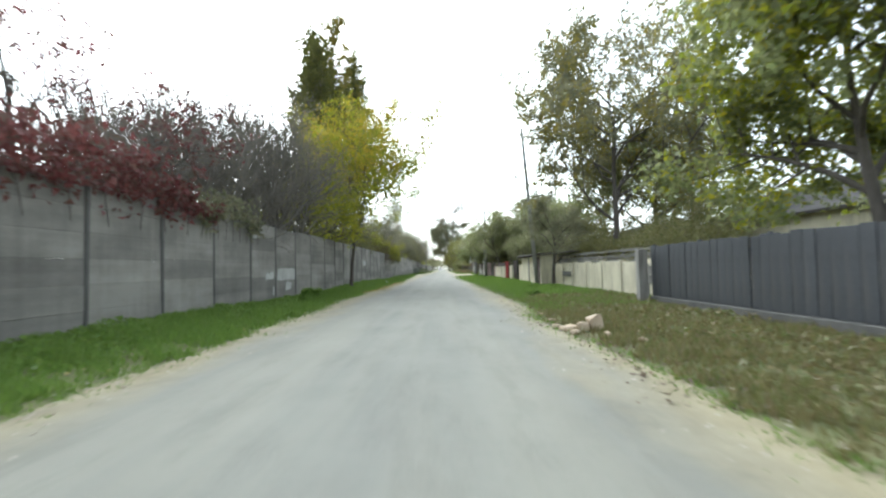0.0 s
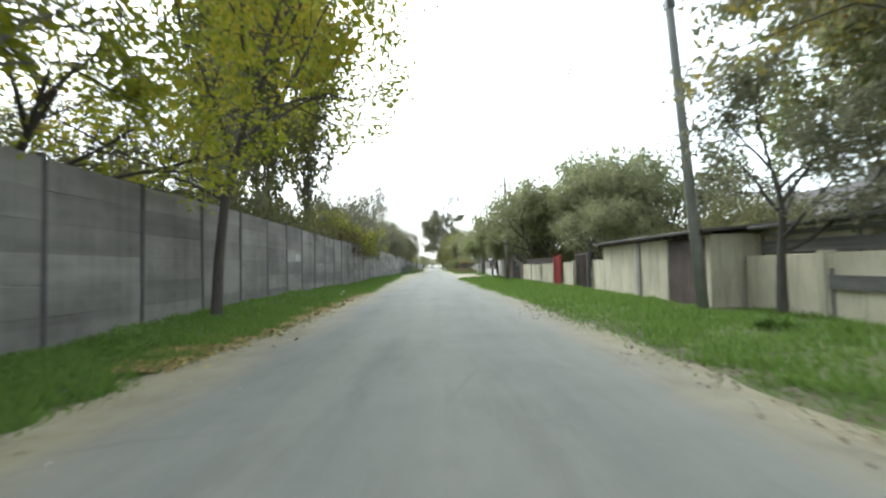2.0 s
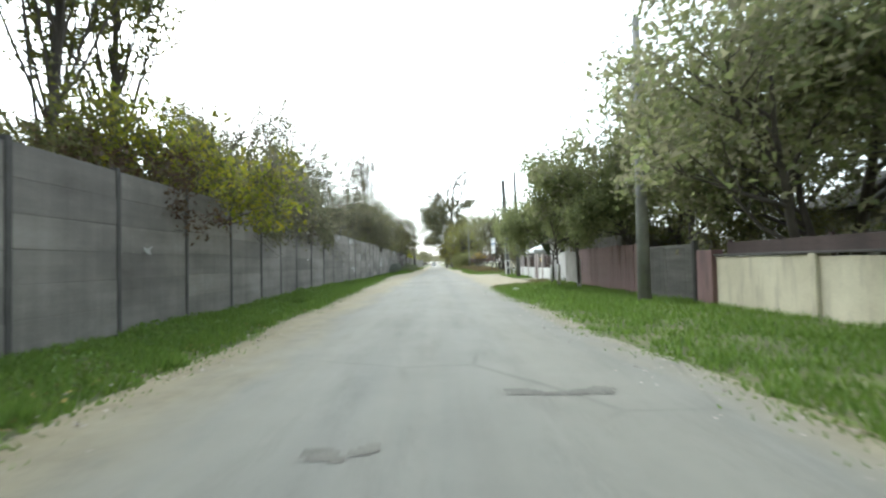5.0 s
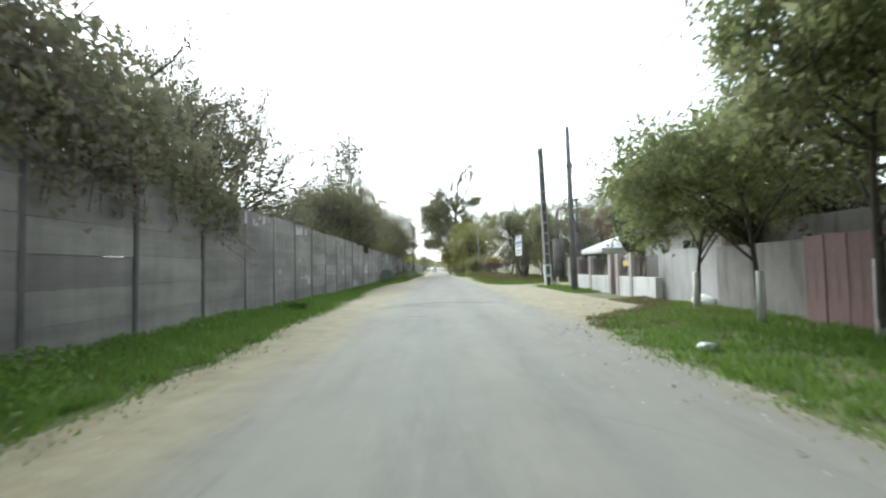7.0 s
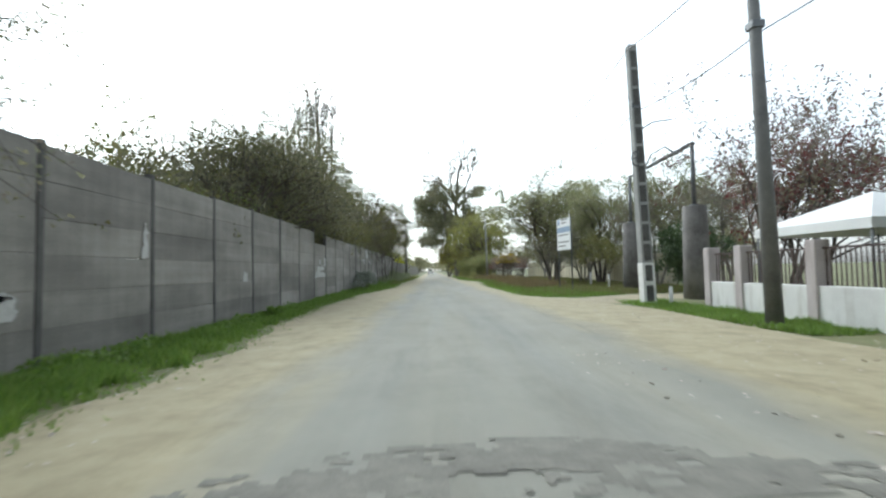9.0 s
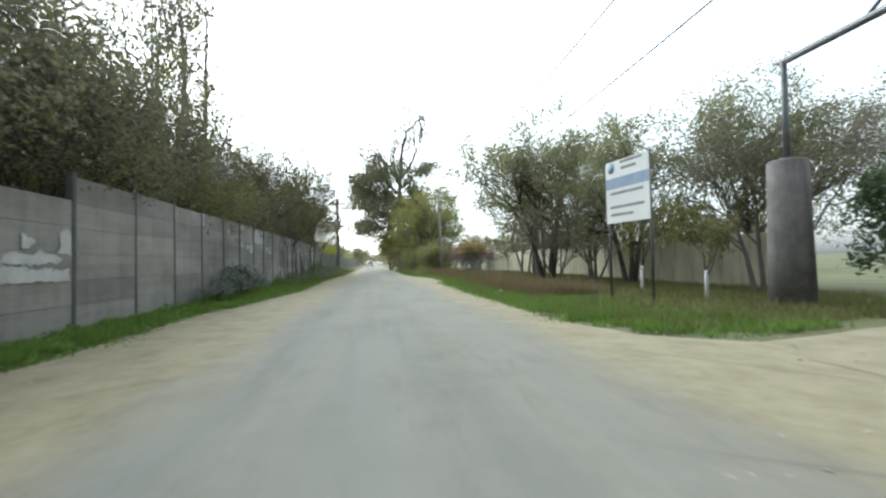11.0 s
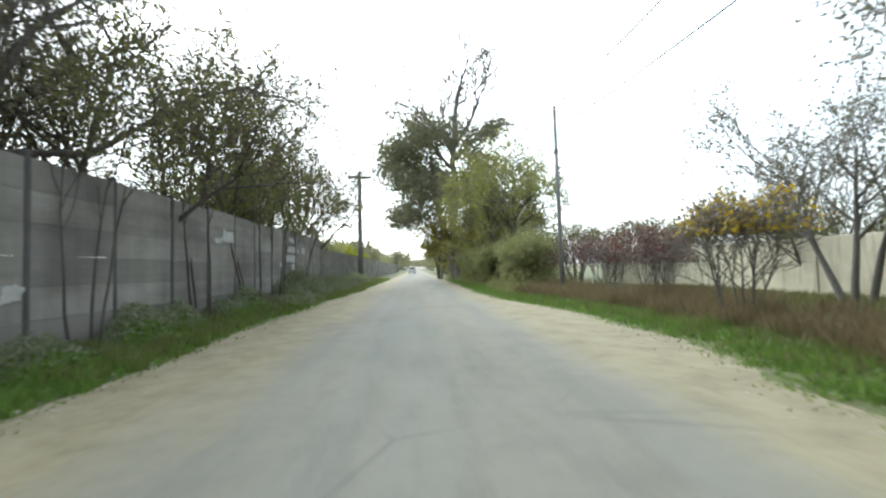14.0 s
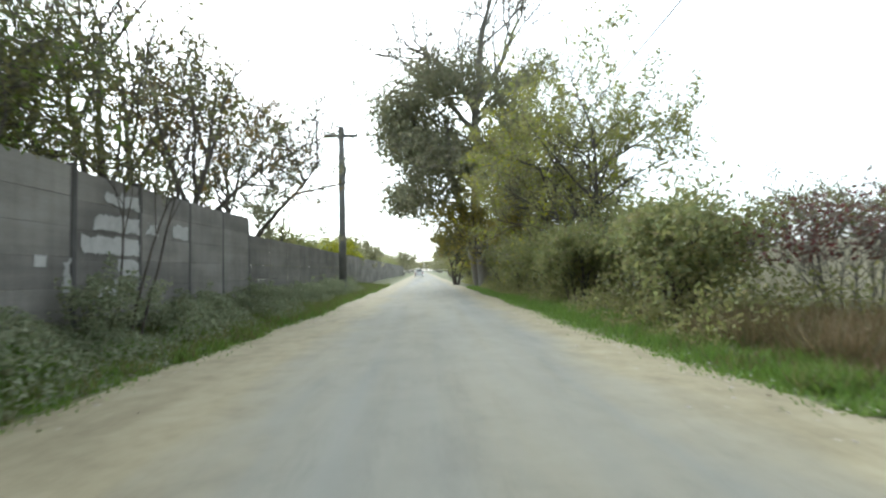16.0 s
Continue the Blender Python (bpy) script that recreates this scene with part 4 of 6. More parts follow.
pole("leaning grey concrete utility pole on the grass verge", 7.22, 31.1, 10.4, 0.14, 0.09, lean=4.2)
pole("grey concrete utility pole behind garden trees", 6.1, 56.4, 8.2, 0.19, 0.10)
pole("grey concrete utility pole with cable clamps beside a garden wall", 6.55, 79.6, 8.2, 0.17, 0.10, lean=1.0, material=M_DARKPOLE)
pole("broad slotted concrete pole with a white painted foot", 6.62, 85.4, 8.6, 0.19, 0.145, lean=1.8, base=True, square=True, lamp=True)
pole("grey concrete utility pole above roadside bushes", 5.88, 123.6, 7.5, 0.095, 0.065, lean=1.0, material=M_POLE)
pole("grey wooden utility pole with a crossarm", -4.4, 145.5, 9.5, 0.22, 0.16, arm=1.9, material=M_DARKPOLE)
pole("distant grey utility pole", 7.0, 168.0, 8.0, 0.16, 0.1)


def cable(a, b, sag, name="cable"):
    pts = []
    for k in range(17):
        f = k / 16
        p = Vector(a).lerp(Vector(b), f)
        p.z -= sag * 4 * f * (1 - f)
        pts.append(tuple(p))
    bm = tube(pts, [0.017] * 17, 4)
    me = bpy.data.meshes.new(name)
    bm.to_mesh(me)
    bm.free()
    me.materials.append(M_WIRE)
    return tagged(new(name, me), "thin black overhead cable sagging between poles", "cable", "overhead cables")


cable((6.4, 79.6, 8.0), (6.15, 85.4, 8.4), 0.1)
cable((6.55, 79.6, 6.1), (6.5, 85.4, 6.4), 0.15)
cable((6.1, 56.4, 8.0), (6.4, 79.6, 8.0), 0.5)
cable((6.2, 56.4, 6.1), (6.55, 79.6, 6.1), 0.6)
cable((6.22, 85.4, 8.4), (5.7, 123.6, 7.4), 0.7)
cable((6.5, 85.4, 6.4), (5.85, 123.6, 6.6), 0.8)
cable((5.75, 123.6, 7.4), (7.0, 168.0, 7.9), 0.9)
cable((6.15, 30.9, 10.2), (6.1, 56.4, 8.0), 0.5)


def gantry():
    ob = thing("pipe_gantry", "grey steel pipe gantry standing on two concrete drums", "gantry", (9.1, 92.3, 0), -3.0)
    for y in (0.0, -6.0):
        part("drum", tube([(0, y, -0.1), (0, y, 1.6), (0, y, 3.26), (0, y, 3.3), (0, y, 3.3)], [0.46, 0.42, 0.39, 0.36, 0.08], 24), M_DRUM, ob, "tapered concrete drum")
        part("upright", tube([(0, y, 3.25), (0, y, 5.5)], [0.07, 0.07], 10), M_STEEL, ob)
        part("collar", tube([(0, y, 3.3), (0, y, 3.36)], [0.15, 0.15], 12), M_STEEL, ob)
    part("pipe", tube([(0, 0.07, 5.5), (0, -3.0, 5.5), (0, -6.07, 5.5)], [0.075, 0.075, 0.075], 10), M_STEEL, ob)
    part("brace", tube([(0, -1.9, 5.55), (0, -2.5, 5.95), (0, -3.9, 5.95), (0, -4.6, 5.55)], [0.035] * 4, 8), M_STEEL, ob)
    part("strut", tube([(0, -2.5, 5.93), (0, -2.8, 5.55)], [0.025] * 2, 6), M_STEEL, ob)
    part("valve_arm", tube([(0, -6.0, 4.1), (-0.12, -5.9, 4.2), (-0.26, -5.85, 4.18)], [0.035, 0.03, 0.03], 8), M_STEEL, ob)
    return ob


gantry()


def bollard():
    ob = thing("bollard", "short white painted post beside a concrete pole", "post", (7.02, 84.7, 0))
    part("shaft", tube([(0, 0, -0.05), (0, 0, 0.55)], [0.06, 0.055], 12), M_LIME, ob)
    part("cap", tube([(0, 0, 0.551), (0, 0, 0.58), (0, 0, 0.6)], [0.065, 0.06, 0.03], 12), M_LIME, ob)
    return ob


bollard()


def sign_board():
    """Two thin posts carry a white board; its lettering and crest are bars and discs."""
    ob = thing("sign_board", "white information sign board with a blue band on thin posts", "sign", (6.4, 94.25, 0.05), -83.5)
    for s in (-0.82, 0.82):
        part("leg", tube([(s, 0.05, -0.1), (s, 0.05, 3.75)], [0.035, 0.035], 8), M_STEEL, ob)
    board = part("board", block(-0.86, 0.86, -0.012, 0.012, 2.1, 3.72, 0.006), M_CANVAS, ob)
    part("colour_band", block(-0.85, 0.85, -0.018, -0.0125, 3.0, 3.28, 0), M_BLUE, board, "faded blue band")
    part("crest", tube([(-0.62, -0.0125, 3.56), (-0.62, -0.02, 3.56)], [0.15, 0.15], 16), M_BLUE, board, "blue round crest")
    for z, w, x in ((3.62, 0.85, 0.2), (3.46, 0.6, 0.1), (2.84, 1.3, 0.0), (2.48, 1.35, 0.0), (2.28, 0.9, -0.2)):
        part("text_bar", block(x - w / 2, x + w / 2, -0.017, -0.0125, z, z + 0.07, 0), M_POLE, board, "grey bar of lettering")
    return ob


sign_board()
plain_wall("field_wall", "long cream plastered wall behind field trees", 13.4, 97.0, 138.0, 2.0, M_CREAM, 0.2, bays=14)

# ---- trees and bushes behind the concrete wall ----
plant("tree", "sparse burgundy-leaved tree behind the concrete wall", "tree", (-7.0, 10.0, 0), 1, 10.0, 0.12, 2, 0.7, keep=3, leaf=L_RED, count=1700, length=0.13, width=0.07, scatter=0.2)


def creeper(label, y0, y1, z0, z1, seed, count, material, wood=True):
    """A climber hanging over the wall's crest."""
    rng = np.random.default_rng(seed)
    ob = thing("creeper", label, "creeper", (WALL_X, (y0 + y1) / 2, 0))
    half = (y1 - y0) / 2
    y = rng.uniform(-half, half, count)
    crest = z1 - (z1 - 3.05) * np.abs(y / half) ** 1.5 + 0.18 * np.sin(y * 4 + seed)
    z = z0 + (crest - z0) * rng.beta(2.2, 1.3, count)
    hang = 0.5 + 0.5 * np.sin(y * 3.1 + seed) * np.sin(y * 1.3)
    ok = (z > 2.85) | (rng.uniform(0, 1, count) < hang * (z - z0) / (3 - z0))
    x = np.where(z > 3.0, rng.normal(-0.15, 0.28, count), 0.10 + np.abs(rng.normal(0, 0.09, count)))
    c = np.stack([x, y, z], 1)[ok]
    part("leaves", quick_mesh("leaves", leaf_verts(rng, c, 0.14, 0.10, 0.4), 3, material), None, ob)
    for k in range(9):
        yy = -half + 2 * half * (k + 0.5) / 9
        s = rng.normal(0, 0.3, 4)
        part("stem", tube([(0.1, yy, 2.2), (0.12, yy + s[0] * 0.3, 2.7), (0.0, yy + s[1] * 0.5, 3.1), (-0.15, yy + s[2], 3.4)], [0.006, 0.012, 0.014, 0.01], 5), M_BARK, ob)
    return ob


creeper("burgundy creeper hanging over the wall crest", 5.0, 13.6, 2.3, 4.1, 3, 5200, L_RED)
creeper("grey green creeper hanging over the wall crest", 12.6, 17.0, 2.2, 3.8, 4, 1500, L_GREYGREEN)
creeper("drooping grey green creeper over the wall crest", 58.6, 68.6, 1.7, 5.2, 7, 9000, L_GREYGREEN)
creeper("withered mauve brown creeper over the wall crest", 57.6, 64.5, 1.9, 5.4, 9, 4200, L_TWIGGY)

shrub = plant("tree", "half-bare grey twiggy tree with few olive leaves", "tree", (-8.2, 15.5, 0), 21, 8.8, 0.13, 4, 0.6, 0.06, (8, 7, 5), keep=3, bark=M_PALEBARK, leaf=L_TWIGGY, count=950, length=0.085, width=0.045, scatter=0.16, group="trees behind the wall")
for x, y, s, r in ((-9.0, 19.0, 1.15, 70), (-7.6, 21.8, 1.25, 200), (-9.2, 25.0, 1.35, 310), (-7.9, 12.4, 0.86, 140), (-11.5, 17.5, 1.15, 20), (-7.2, 18.0, 0.9, 260), (-7.4, 24.0, 1.15, 330), (-8.2, 113.5, 1.0, 150)):
    copy_thing(shrub, pose(x, y, 0, 0, 0, r) @ Matrix.Diagonal((s, s, s, 1)))
    bpy.context.view_layer.update()

plant("tree", "yellow green autumn tree standing on the verge before the wall", "tree", (-4.85, 30.7, 0.1), 33, 12.6, 0.135, 1, 1.0, 0.045, (15, 7, 5), 3, leaf=L_YELLOW, count=13000, length=0.14, width=0.085, scatter=0.5, low=2.3, start=0.66, first=0.32, trim=lambda x, y, z: x < 2.2 + 0.9 * np.maximum(0, z - 3), extra=(L_GOLD, 5000, 0.14, 0.085, 0.5), full=True, extra_trim=lambda x, y, z: (z > 6.2 + 0.5 * x) & (x < 2.2 + 0.9 * np.maximum(0, z - 3)))
plant("tree", "yellow green tree with dark limbs behind the wall", "tree", (-8.4, 27.2, 0), 34, 10.0, 0.16, 2, 0.8, 0.04, (8, 6, 4), 3, leaf=L_YELLOW, count=6500, length=0.15, width=0.085, scatter=0.3, low=2.6)


def poplar(place, seed, h, leaf, count, label, bare=False, group=""):
    """An upright column: steep limbs all along a straight stem."""
    sk = Skeleton(seed)
    rng = sk.rng
    pts = [np.array([0.12 * math.sin(k * 1.1 + seed), 0.1 * math.cos(k * 0.9 + seed), h * k / 10]) for k in range(11)]
    sk.lines.append((pts, [0.15 * (1 - 0.9 * k / 10) * (1.1 if bare else 1) for k in range(11)], 0))
    for k in range(22 if bare else 80):
        f = rng.uniform(0.12, 0.95)
        a = rng.uniform(0, 6.28)
        base = pts[int(f * 10)] + (pts[min(10, int(f * 10) + 1)] - pts[int(f * 10)]) * (f * 10 % 1)
        reach = h * (0.13 + 0.14 * (1 - f)) * (1.25 if bare else 1.1)
        sk.grow(base, (0.36 * math.cos(a), 0.36 * math.sin(a), 1), reach, 0.05 * (1.1 - f), 1, 2, 0.10, (4, 4), 0.5, 0.1)
    ob = thing("poplar", label, "tree", place, 0, group)
    part("trunk", sk.wood("trunk", M_PALEBARK if bare else M_BARK), None, ob)
    if leaf:
        part("crown", sk.leaves("crown", leaf, int(count * 3.9), 0.15, 0.11, 0.24, 0.3, 1.5), None, ob)
    return ob


pop = poplar((-9.0, 54.5, 0), 41, 24.0, L_POPLAR, 9000, "tall slender poplar with thinning olive leaves", group="poplars")
poplar((-10.6, 50.6, 0), 42, 26.0, L_TAWNY, 9500, "tall slender poplar with yellowing leaves", group="poplars")
for x, y, s, r in ((-9.8, 41.2, 0.8, 15), (-11.0, 44.2, 0.92, 160), (-9.6, 57.6, 0.95, 80), (-11.5, 47.5, 0.9, 190), (-8.9, 46.0, 0.72, 250), (-12.5, 54.0, 1.0, 300)):
    copy_thing(pop, pose(x, y, 0, 0, 0, r) @ Matrix.Diagonal((s, s, s, 1)))
bare_pop = poplar((-9.6, 109.0, 0), 45, 18.0, L_TWIGGY, 420, "nearly bare slender poplar with few brown leaves", True, "bare poplars")
for x, y, s, r in ((-8.6, 109.8, 1.0, 80), (-10.4, 108.6, 0.97, 190), (-11.2, 109.6, 0.94, 250), (-10.0, 110.6, 0.96, 300), (-11.9, 108.4, 0.9, 10), (-9.0, 108.0, 0.84, 140)):
    copy_thing(bare_pop, pose(x, y, 0, 0, 0, r) @ Matrix.Diagonal((s, s, s, 1)))

under = plant("bush", "dark tangled olive green undergrowth", "bush", (-8.0, 48.0, 0), 51, 4.6, 0.06, 6, 0.7, 0.04, (6, 5, 4), leaf=L_OLIVE, count=3000, length=0.105, width=0.058, scatter=0.28, keep=1, group="tangled undergrowth")
for x, y, s, r in ((-8.4, 36.0, 0.95, 40), (-8.4, 40.5, 1.0, 120), (-8.3, 44.5, 0.9, 220), (-8.3, 52.0, 0.95, 310), (-9.4, 46.5, 1.15, 140), (-9.6, 42.4, 1.15, 260), (-9.2, 55.6, 1.1, 30), (-8.6, 64.0, 1.15, 20), (-8.2, 82.5, 0.75, 90), (-8.6, 100.0, 1.1, 160),
                   (-8.5, 104.0, 1.1, 240), (-8.0, 109.0, 0.8, 300), (-8.6, 125.5, 1.1, 130), (-9.5, 132.5, 0.9, 200), (-12.5, 90.0, 1.5, 15), (-12.5, 72.0, 1.5, 100), (-13, 104.0, 1.5, 210), (-12.0, 62.0, 1.4, 260), (-12.5, 33.0, 1.3, 290), (-8.6, 32.5, 0.9, 70), (-9.0, 30.0, 0.8, 170)):
    copy_thing(under, pose(x, y, 0, 0, 0, r) @ Matrix.Diagonal((s * 1.25, s * 1.25, s * 1.25, 1)))
plant("bush", "reddish brown bush showing above the wall", "bush", (-7.4, 53.0, 0), 52, 4.8, 0.06, 6, 0.7, leaf=L_BROWN, count=3800, length=0.12, width=0.07, scatter=0.25)
plant("tree", "golden green tree leaning over the wall", "tree", (-7.2, 55.6, 0), 53, 7.2, 0.10, 2, 0.8, 0.05, (9, 6, 4), keep=3, leaf=L_YELLOW, count=2300, length=0.13, width=0.08, scatter=0.26, low=2.2, extra=(L_OLIVE, 1900, 0.13, 0.08, 0.3))

tall = plant("tree", "leafy olive tree with dark branches behind the wall", "tree", (-9.2, 66.5, 0), 61, 11.6, 0.16, 2, 0.75, 0.05, (9, 7, 5), keep=3, leaf=L_GREYGREEN, count=8200, length=0.078, width=0.042, scatter=0.26, extra=(L_TWIGGY, 2600, 0.075, 0.04, 0.26), group="trees behind the wall")
for x, y, s, r in ((-10.9, 76.7, 1.1, 60), (-9.4, 36.6, 0.75, 130), (-12.0, 39.5, 1.0, 250), (-9.0, 71.5, 0.85, 140), (-8.0, 61.6, 0.9, 20), (-9.2, 73.6, 0.9, 310), (-8.6, 70.0, 0.8, 40), (-9.8, 86.0, 0.62, 210), (-9.6, 91.5, 0.8, 300), (-10.4, 97.0, 0.85, 30), (-9.6, 116.8, 0.85, 200), (-9.6, 112.8, 0.9, 330)):
    copy_thing(tall, pose(x, y, 0, 0, 0, r) @ Matrix.Diagonal((s, s, s, 1)))
plant("bush", "bare arching branches with few leaves over the wall", "bush", (-8.6, 76.3, 0), 63, 5.4, 0.05, 5, 0.7, -0.03, (6, 5, 3), leaf=L_OLIVE, count=900, length=0.11, width=0.06, scatter=0.15)
lean_over = plant("tree", "dense olive tree leaning over the wall", "tree", (-7.5, 92.0, 0), 66, 9.4, 0.13, 3, 0.75, 0.04, (9, 7, 5), keep=3, leaf=L_GREYGREEN, count=6500, length=0.078, width=0.042, scatter=0.26, low=2.9, clear=3.0, extra=(L_OLIVE, 3600, 0.078, 0.042, 0.26), group="trees leaning over the wall")
for x, y, s, r in ((-7.7, 87.4, 0.92, 70), (-7.5, 96.2, 0.9, 190), (-8.0, 89.8, 1.0, 300), (-8.0, 94.2, 1.02, 130), (-9.6, 107.2, 0.95, 20), (-9.2, 103.6, 0.9, 250), (-9.0, 98.6, 1.08, 330)):
    copy_thing(lean_over, pose(x, y, 0, 0, 0, r) @ Matrix.Diagonal((s, s, s, 1)))
willow = plant("bush", "rounded fresh green bush leaning over the wall", "bush", (-8.0, 124.2, 0), 64, 8.0, 0.08, 6, 0.75, 0.02, (8, 6, 4), leaf=L_FRESH, count=2600, length=0.1, width=0.04, scatter=0.28, low=2.9, clear=3.0, extra=(L_OLIVE, 5200, 0.095, 0.04, 0.28), group="green bushes over the wall")
plant("bush", "rounded olive green bush leaning over the wall", "bush", (-8.4, 103.4, 0), 65, 6.8, 0.08, 6, 0.75, 0.02, (8, 6, 4), leaf=L_OLIVE, count=8000, length=0.09, width=0.042, scatter=0.28, low=2.8, clear=2.9)
for x, y, s, r in ((-8.7, 84.6, 0.68, 40), (-8.8, 90.2, 0.74, 220)):
    copy_thing(willow, pose(x, y, 0, 0, 0, r) @ Matrix.Diagonal((s, s, s, 1)))
copy_thing(willow, pose(-8.8, 108.0, 0, 0, 0, 130) @ Matrix.Diagonal((0.9, 0.9, 0.9, 1)))

sparse = plant("tree", "spreading dark-limbed tree with sparse olive leaves", "tree", (-8.6, 116.3, 0), 71, 12.2, 0.13, 3, 0.75, 0.03, (8, 7, 6), keep=3, leaf=L_OLIVE, count=4200, length=0.08, width=0.045, scatter=0.22, low=3.4, clear=4.0, extra=(L_TWIGGY, 2400, 0.075, 0.042, 0.2), group="trees behind the wall")
for x, y, s, r in ((-10.6, 101.5, 0.7, 280), (-7.6, 120.6, 0.95, 100), (-7.8, 105.8, 0.6, 250), (-8.0, 109.4, 0.58, 320), (-7.5, 116.6, 0.8, 210), (-8.0, 125.4, 1.05, 50), (-7.2, 130.8, 1.0, 260), (-7.6, 136.4, 0.95, 170)):
    copy_thing(sparse, pose(x, y, 0, 0, 0, r) @ Matrix.Diagonal((s, s, s, 1)))
plant("tree", "leafy green tree with thin dark stems behind the wall", "tree", (-7.6, 128.4, 0), 72, 7.6, 0.10, 3, 0.6, 0.07, (8, 5, 4), leaf=L_GREYGREEN, count=6000, length=0.11, width=0.06, scatter=0.25, extra=(L_GREEN, 2000, 0.11, 0.06, 0.25))
plant("tree", "bare upright tree with forking branches", "tree", (-6.9, 131.0, 0), 73, 12.0, 0.13, 2, 0.5, 0.06, (7, 5, 4), keep=3, leaf=None)
plant("tree", "young tree with thinning orange brown leaves", "tree", (-6.7, 133.4, 0), 74, 10.0, 0.07, 3, 0.6, 0.06, (7, 5, 4), keep=3, leaf=L_ORANGE, count=2800, length=0.12, width=0.07, scatter=0.22)
plant("tree", "small grey green tree behind the wall", "tree", (-7.0, 140.0, 0), 75, 8.0, 0.08, 2, 0.8, leaf=L_GREYGREEN, count=4200, length=0.12, width=0.07, scatter=0.25)
plant("tree", "small yellow green tree near a utility pole", "tree", (-6.6, 160.0, 0), 76, 5.4, 0.10, 2, 0.9, leaf=L_YELLOW, count=3800, length=0.17, width=0.10, scatter=0.3)



def forked_tree(place, seed, limbs, label):
    """A tree whose few long limbs arch out over the wall, with single drooping leaves."""
    sk = Skeleton(seed)
    sk.full, sk.clear = True, 2.9
    base = np.array(place)
    sk.lines.append(([np.zeros(3), np.array((0.05, 0.05, 1.6)), np.array((0.1, 0.12, 3.1))], [0.15, 0.12, 0.1], 0))
    for limb in limbs:
        pts = [np.array((0.1, 0.12, 3.0))] + [np.array(p) - base for p in limb]
        fine = []
        for a, b in zip(pts[:-1], pts[1:]):
            fine += [a, a * 0.5 + b * 0.5 + sk.rng.normal(0, 0.05, 3)]
        fine.append(pts[-1])
        n = len(fine) - 1
        sk.lines.append((fine, [0.085 - 0.07 * i / n for i in range(n + 1)], 1))
        for i in range(2, n + 1):
            way = unit(fine[i] - fine[i - 1])
            for _ in range(3):
                side = unit(np.cross(way, sk.rng.normal(size=3)))
                sk.grow(fine[i], way * 0.5 + side * 0.9, sk.rng.uniform(1.0, 2.1), 0.022, 1, 3, 0.03, (4, 4, 3), 0.7)
    ob = thing("tree", label, "tree", place, group="forked trees over the wall")
    part("trunk", sk.wood("trunk", M_BARK, 3), None, ob)
    part("crown", sk.leaves("crown", L_OLIVE, 3400, 0.12, 0.055, 0.16, 1.0, 2.9), None, ob)
    part("crown", sk.leaves("crown", L_YELLOW, 900, 0.13, 0.06, 0.16, 1.0, 2.9), None, ob, "yellowing drooping leaves")
    part("crown", sk.leaves("crown", L_TWIGGY, 1500, 0.11, 0.05, 0.16, 1.0, 2.9), None, ob, "withered brownish leaves")
    return ob


forked_tree((-6.9, 112.6, 0.0), 141, (((-6.1, 113.6, 5.4), (-5.6, 115.2, 7.3), (-5.2, 116.8, 9.0)), ((-6.4, 115.4, 3.7), (-5.5, 117.9, 5.7), (-4.9, 119.3, 6.5), (-4.3, 122.0, 7.3), (-4.0, 125.0, 7.7)), ((-7.2, 112.0, 5.6), (-7.3, 112.8, 8.4)), ((-7.6, 110.8, 4.8), (-7.4, 109.6, 6.4))), "dark forked tree with long boughs arching over the wall")
forked_tree((-6.9, 99.4, 0.0), 142, (((-7.0, 99.2, 5.2), (-7.1, 99.6, 7.8)), ((-6.8, 100.6, 4.6), (-6.5, 102.0, 6.6), (-6.2, 103.2, 8.4)), ((-7.6, 98.2, 4.6), (-7.7, 97.4, 6.6))), "dark forked tree with thinning leaves beside the wall")

stemmy = plant("sapling", "thin multi-stemmed tree growing before the wall", "tree", (-5.05, 117.4, 0.12), 77, 6.4, 0.035, 3, 0.45, 0.06, (5, 4, 3), keep=3, splay=(0.02, 0.16), first=0.5, leaf=L_OLIVE, count=900, length=0.11, width=0.06, scatter=0.2, low=2.6, start=0.7, group="thin trees before the wall")
for x, y, s, r in ((-5.0, 120.9, 1.05, 90), (-5.1, 124.0, 0.9, 170), (-5.0, 127.0, 0.8, 260), (-5.1, 113.4, 0.8, 330)):
    copy_thing(stemmy, pose(x, y, 0.12, 0, 0, r) @ Matrix.Diagonal((s, s, s, 1)))

# ---- trees and bushes on the house side ----
plant("tree", "large spreading tree with green and yellow leaves behind a fence", "tree", (9.5, 8.8, 0), 81, 11.0, 0.17, 1, 0.95, 0.02, (13, 7, 5), leaf=L_GREEN, count=11000, length=0.18, width=0.11, scatter=0.42, low=2.0, extra=(L_YELLOW, 5200, 0.18, 0.11, 0.42), start=0.6, trim=lambda x, y, z: (x > -3.8) & (y < 3.2))
plant("tree", "broad tree with dark green and tawny leaves over a wall", "tree", (14.8, 31.4, 0), 82, 12.0, 0.2, 1, 0.95, 0.03, (13, 7, 5), leaf=L_GREEN, count=11000, length=0.2, width=0.12, scatter=0.42, low=2.2, extra=(L_ORANGE, 1800, 0.18, 0.11, 0.4), start=0.6)
plant("tree", "tall green tree with tawny upper leaves behind a cream wall", "tree", (10.3, 25.2, 0), 83, 15.6, 0.2, 1, 1.0, 0.05, (16, 8, 5), leaf=L_GREYGREEN, count=13000, length=0.19, width=0.11, scatter=0.42, low=3.2, first=0.32, start=0.7, extra=(L_TAWNY, 8500, 0.19, 0.11, 0.42), trim=lambda x, y, z: x > -6.2)
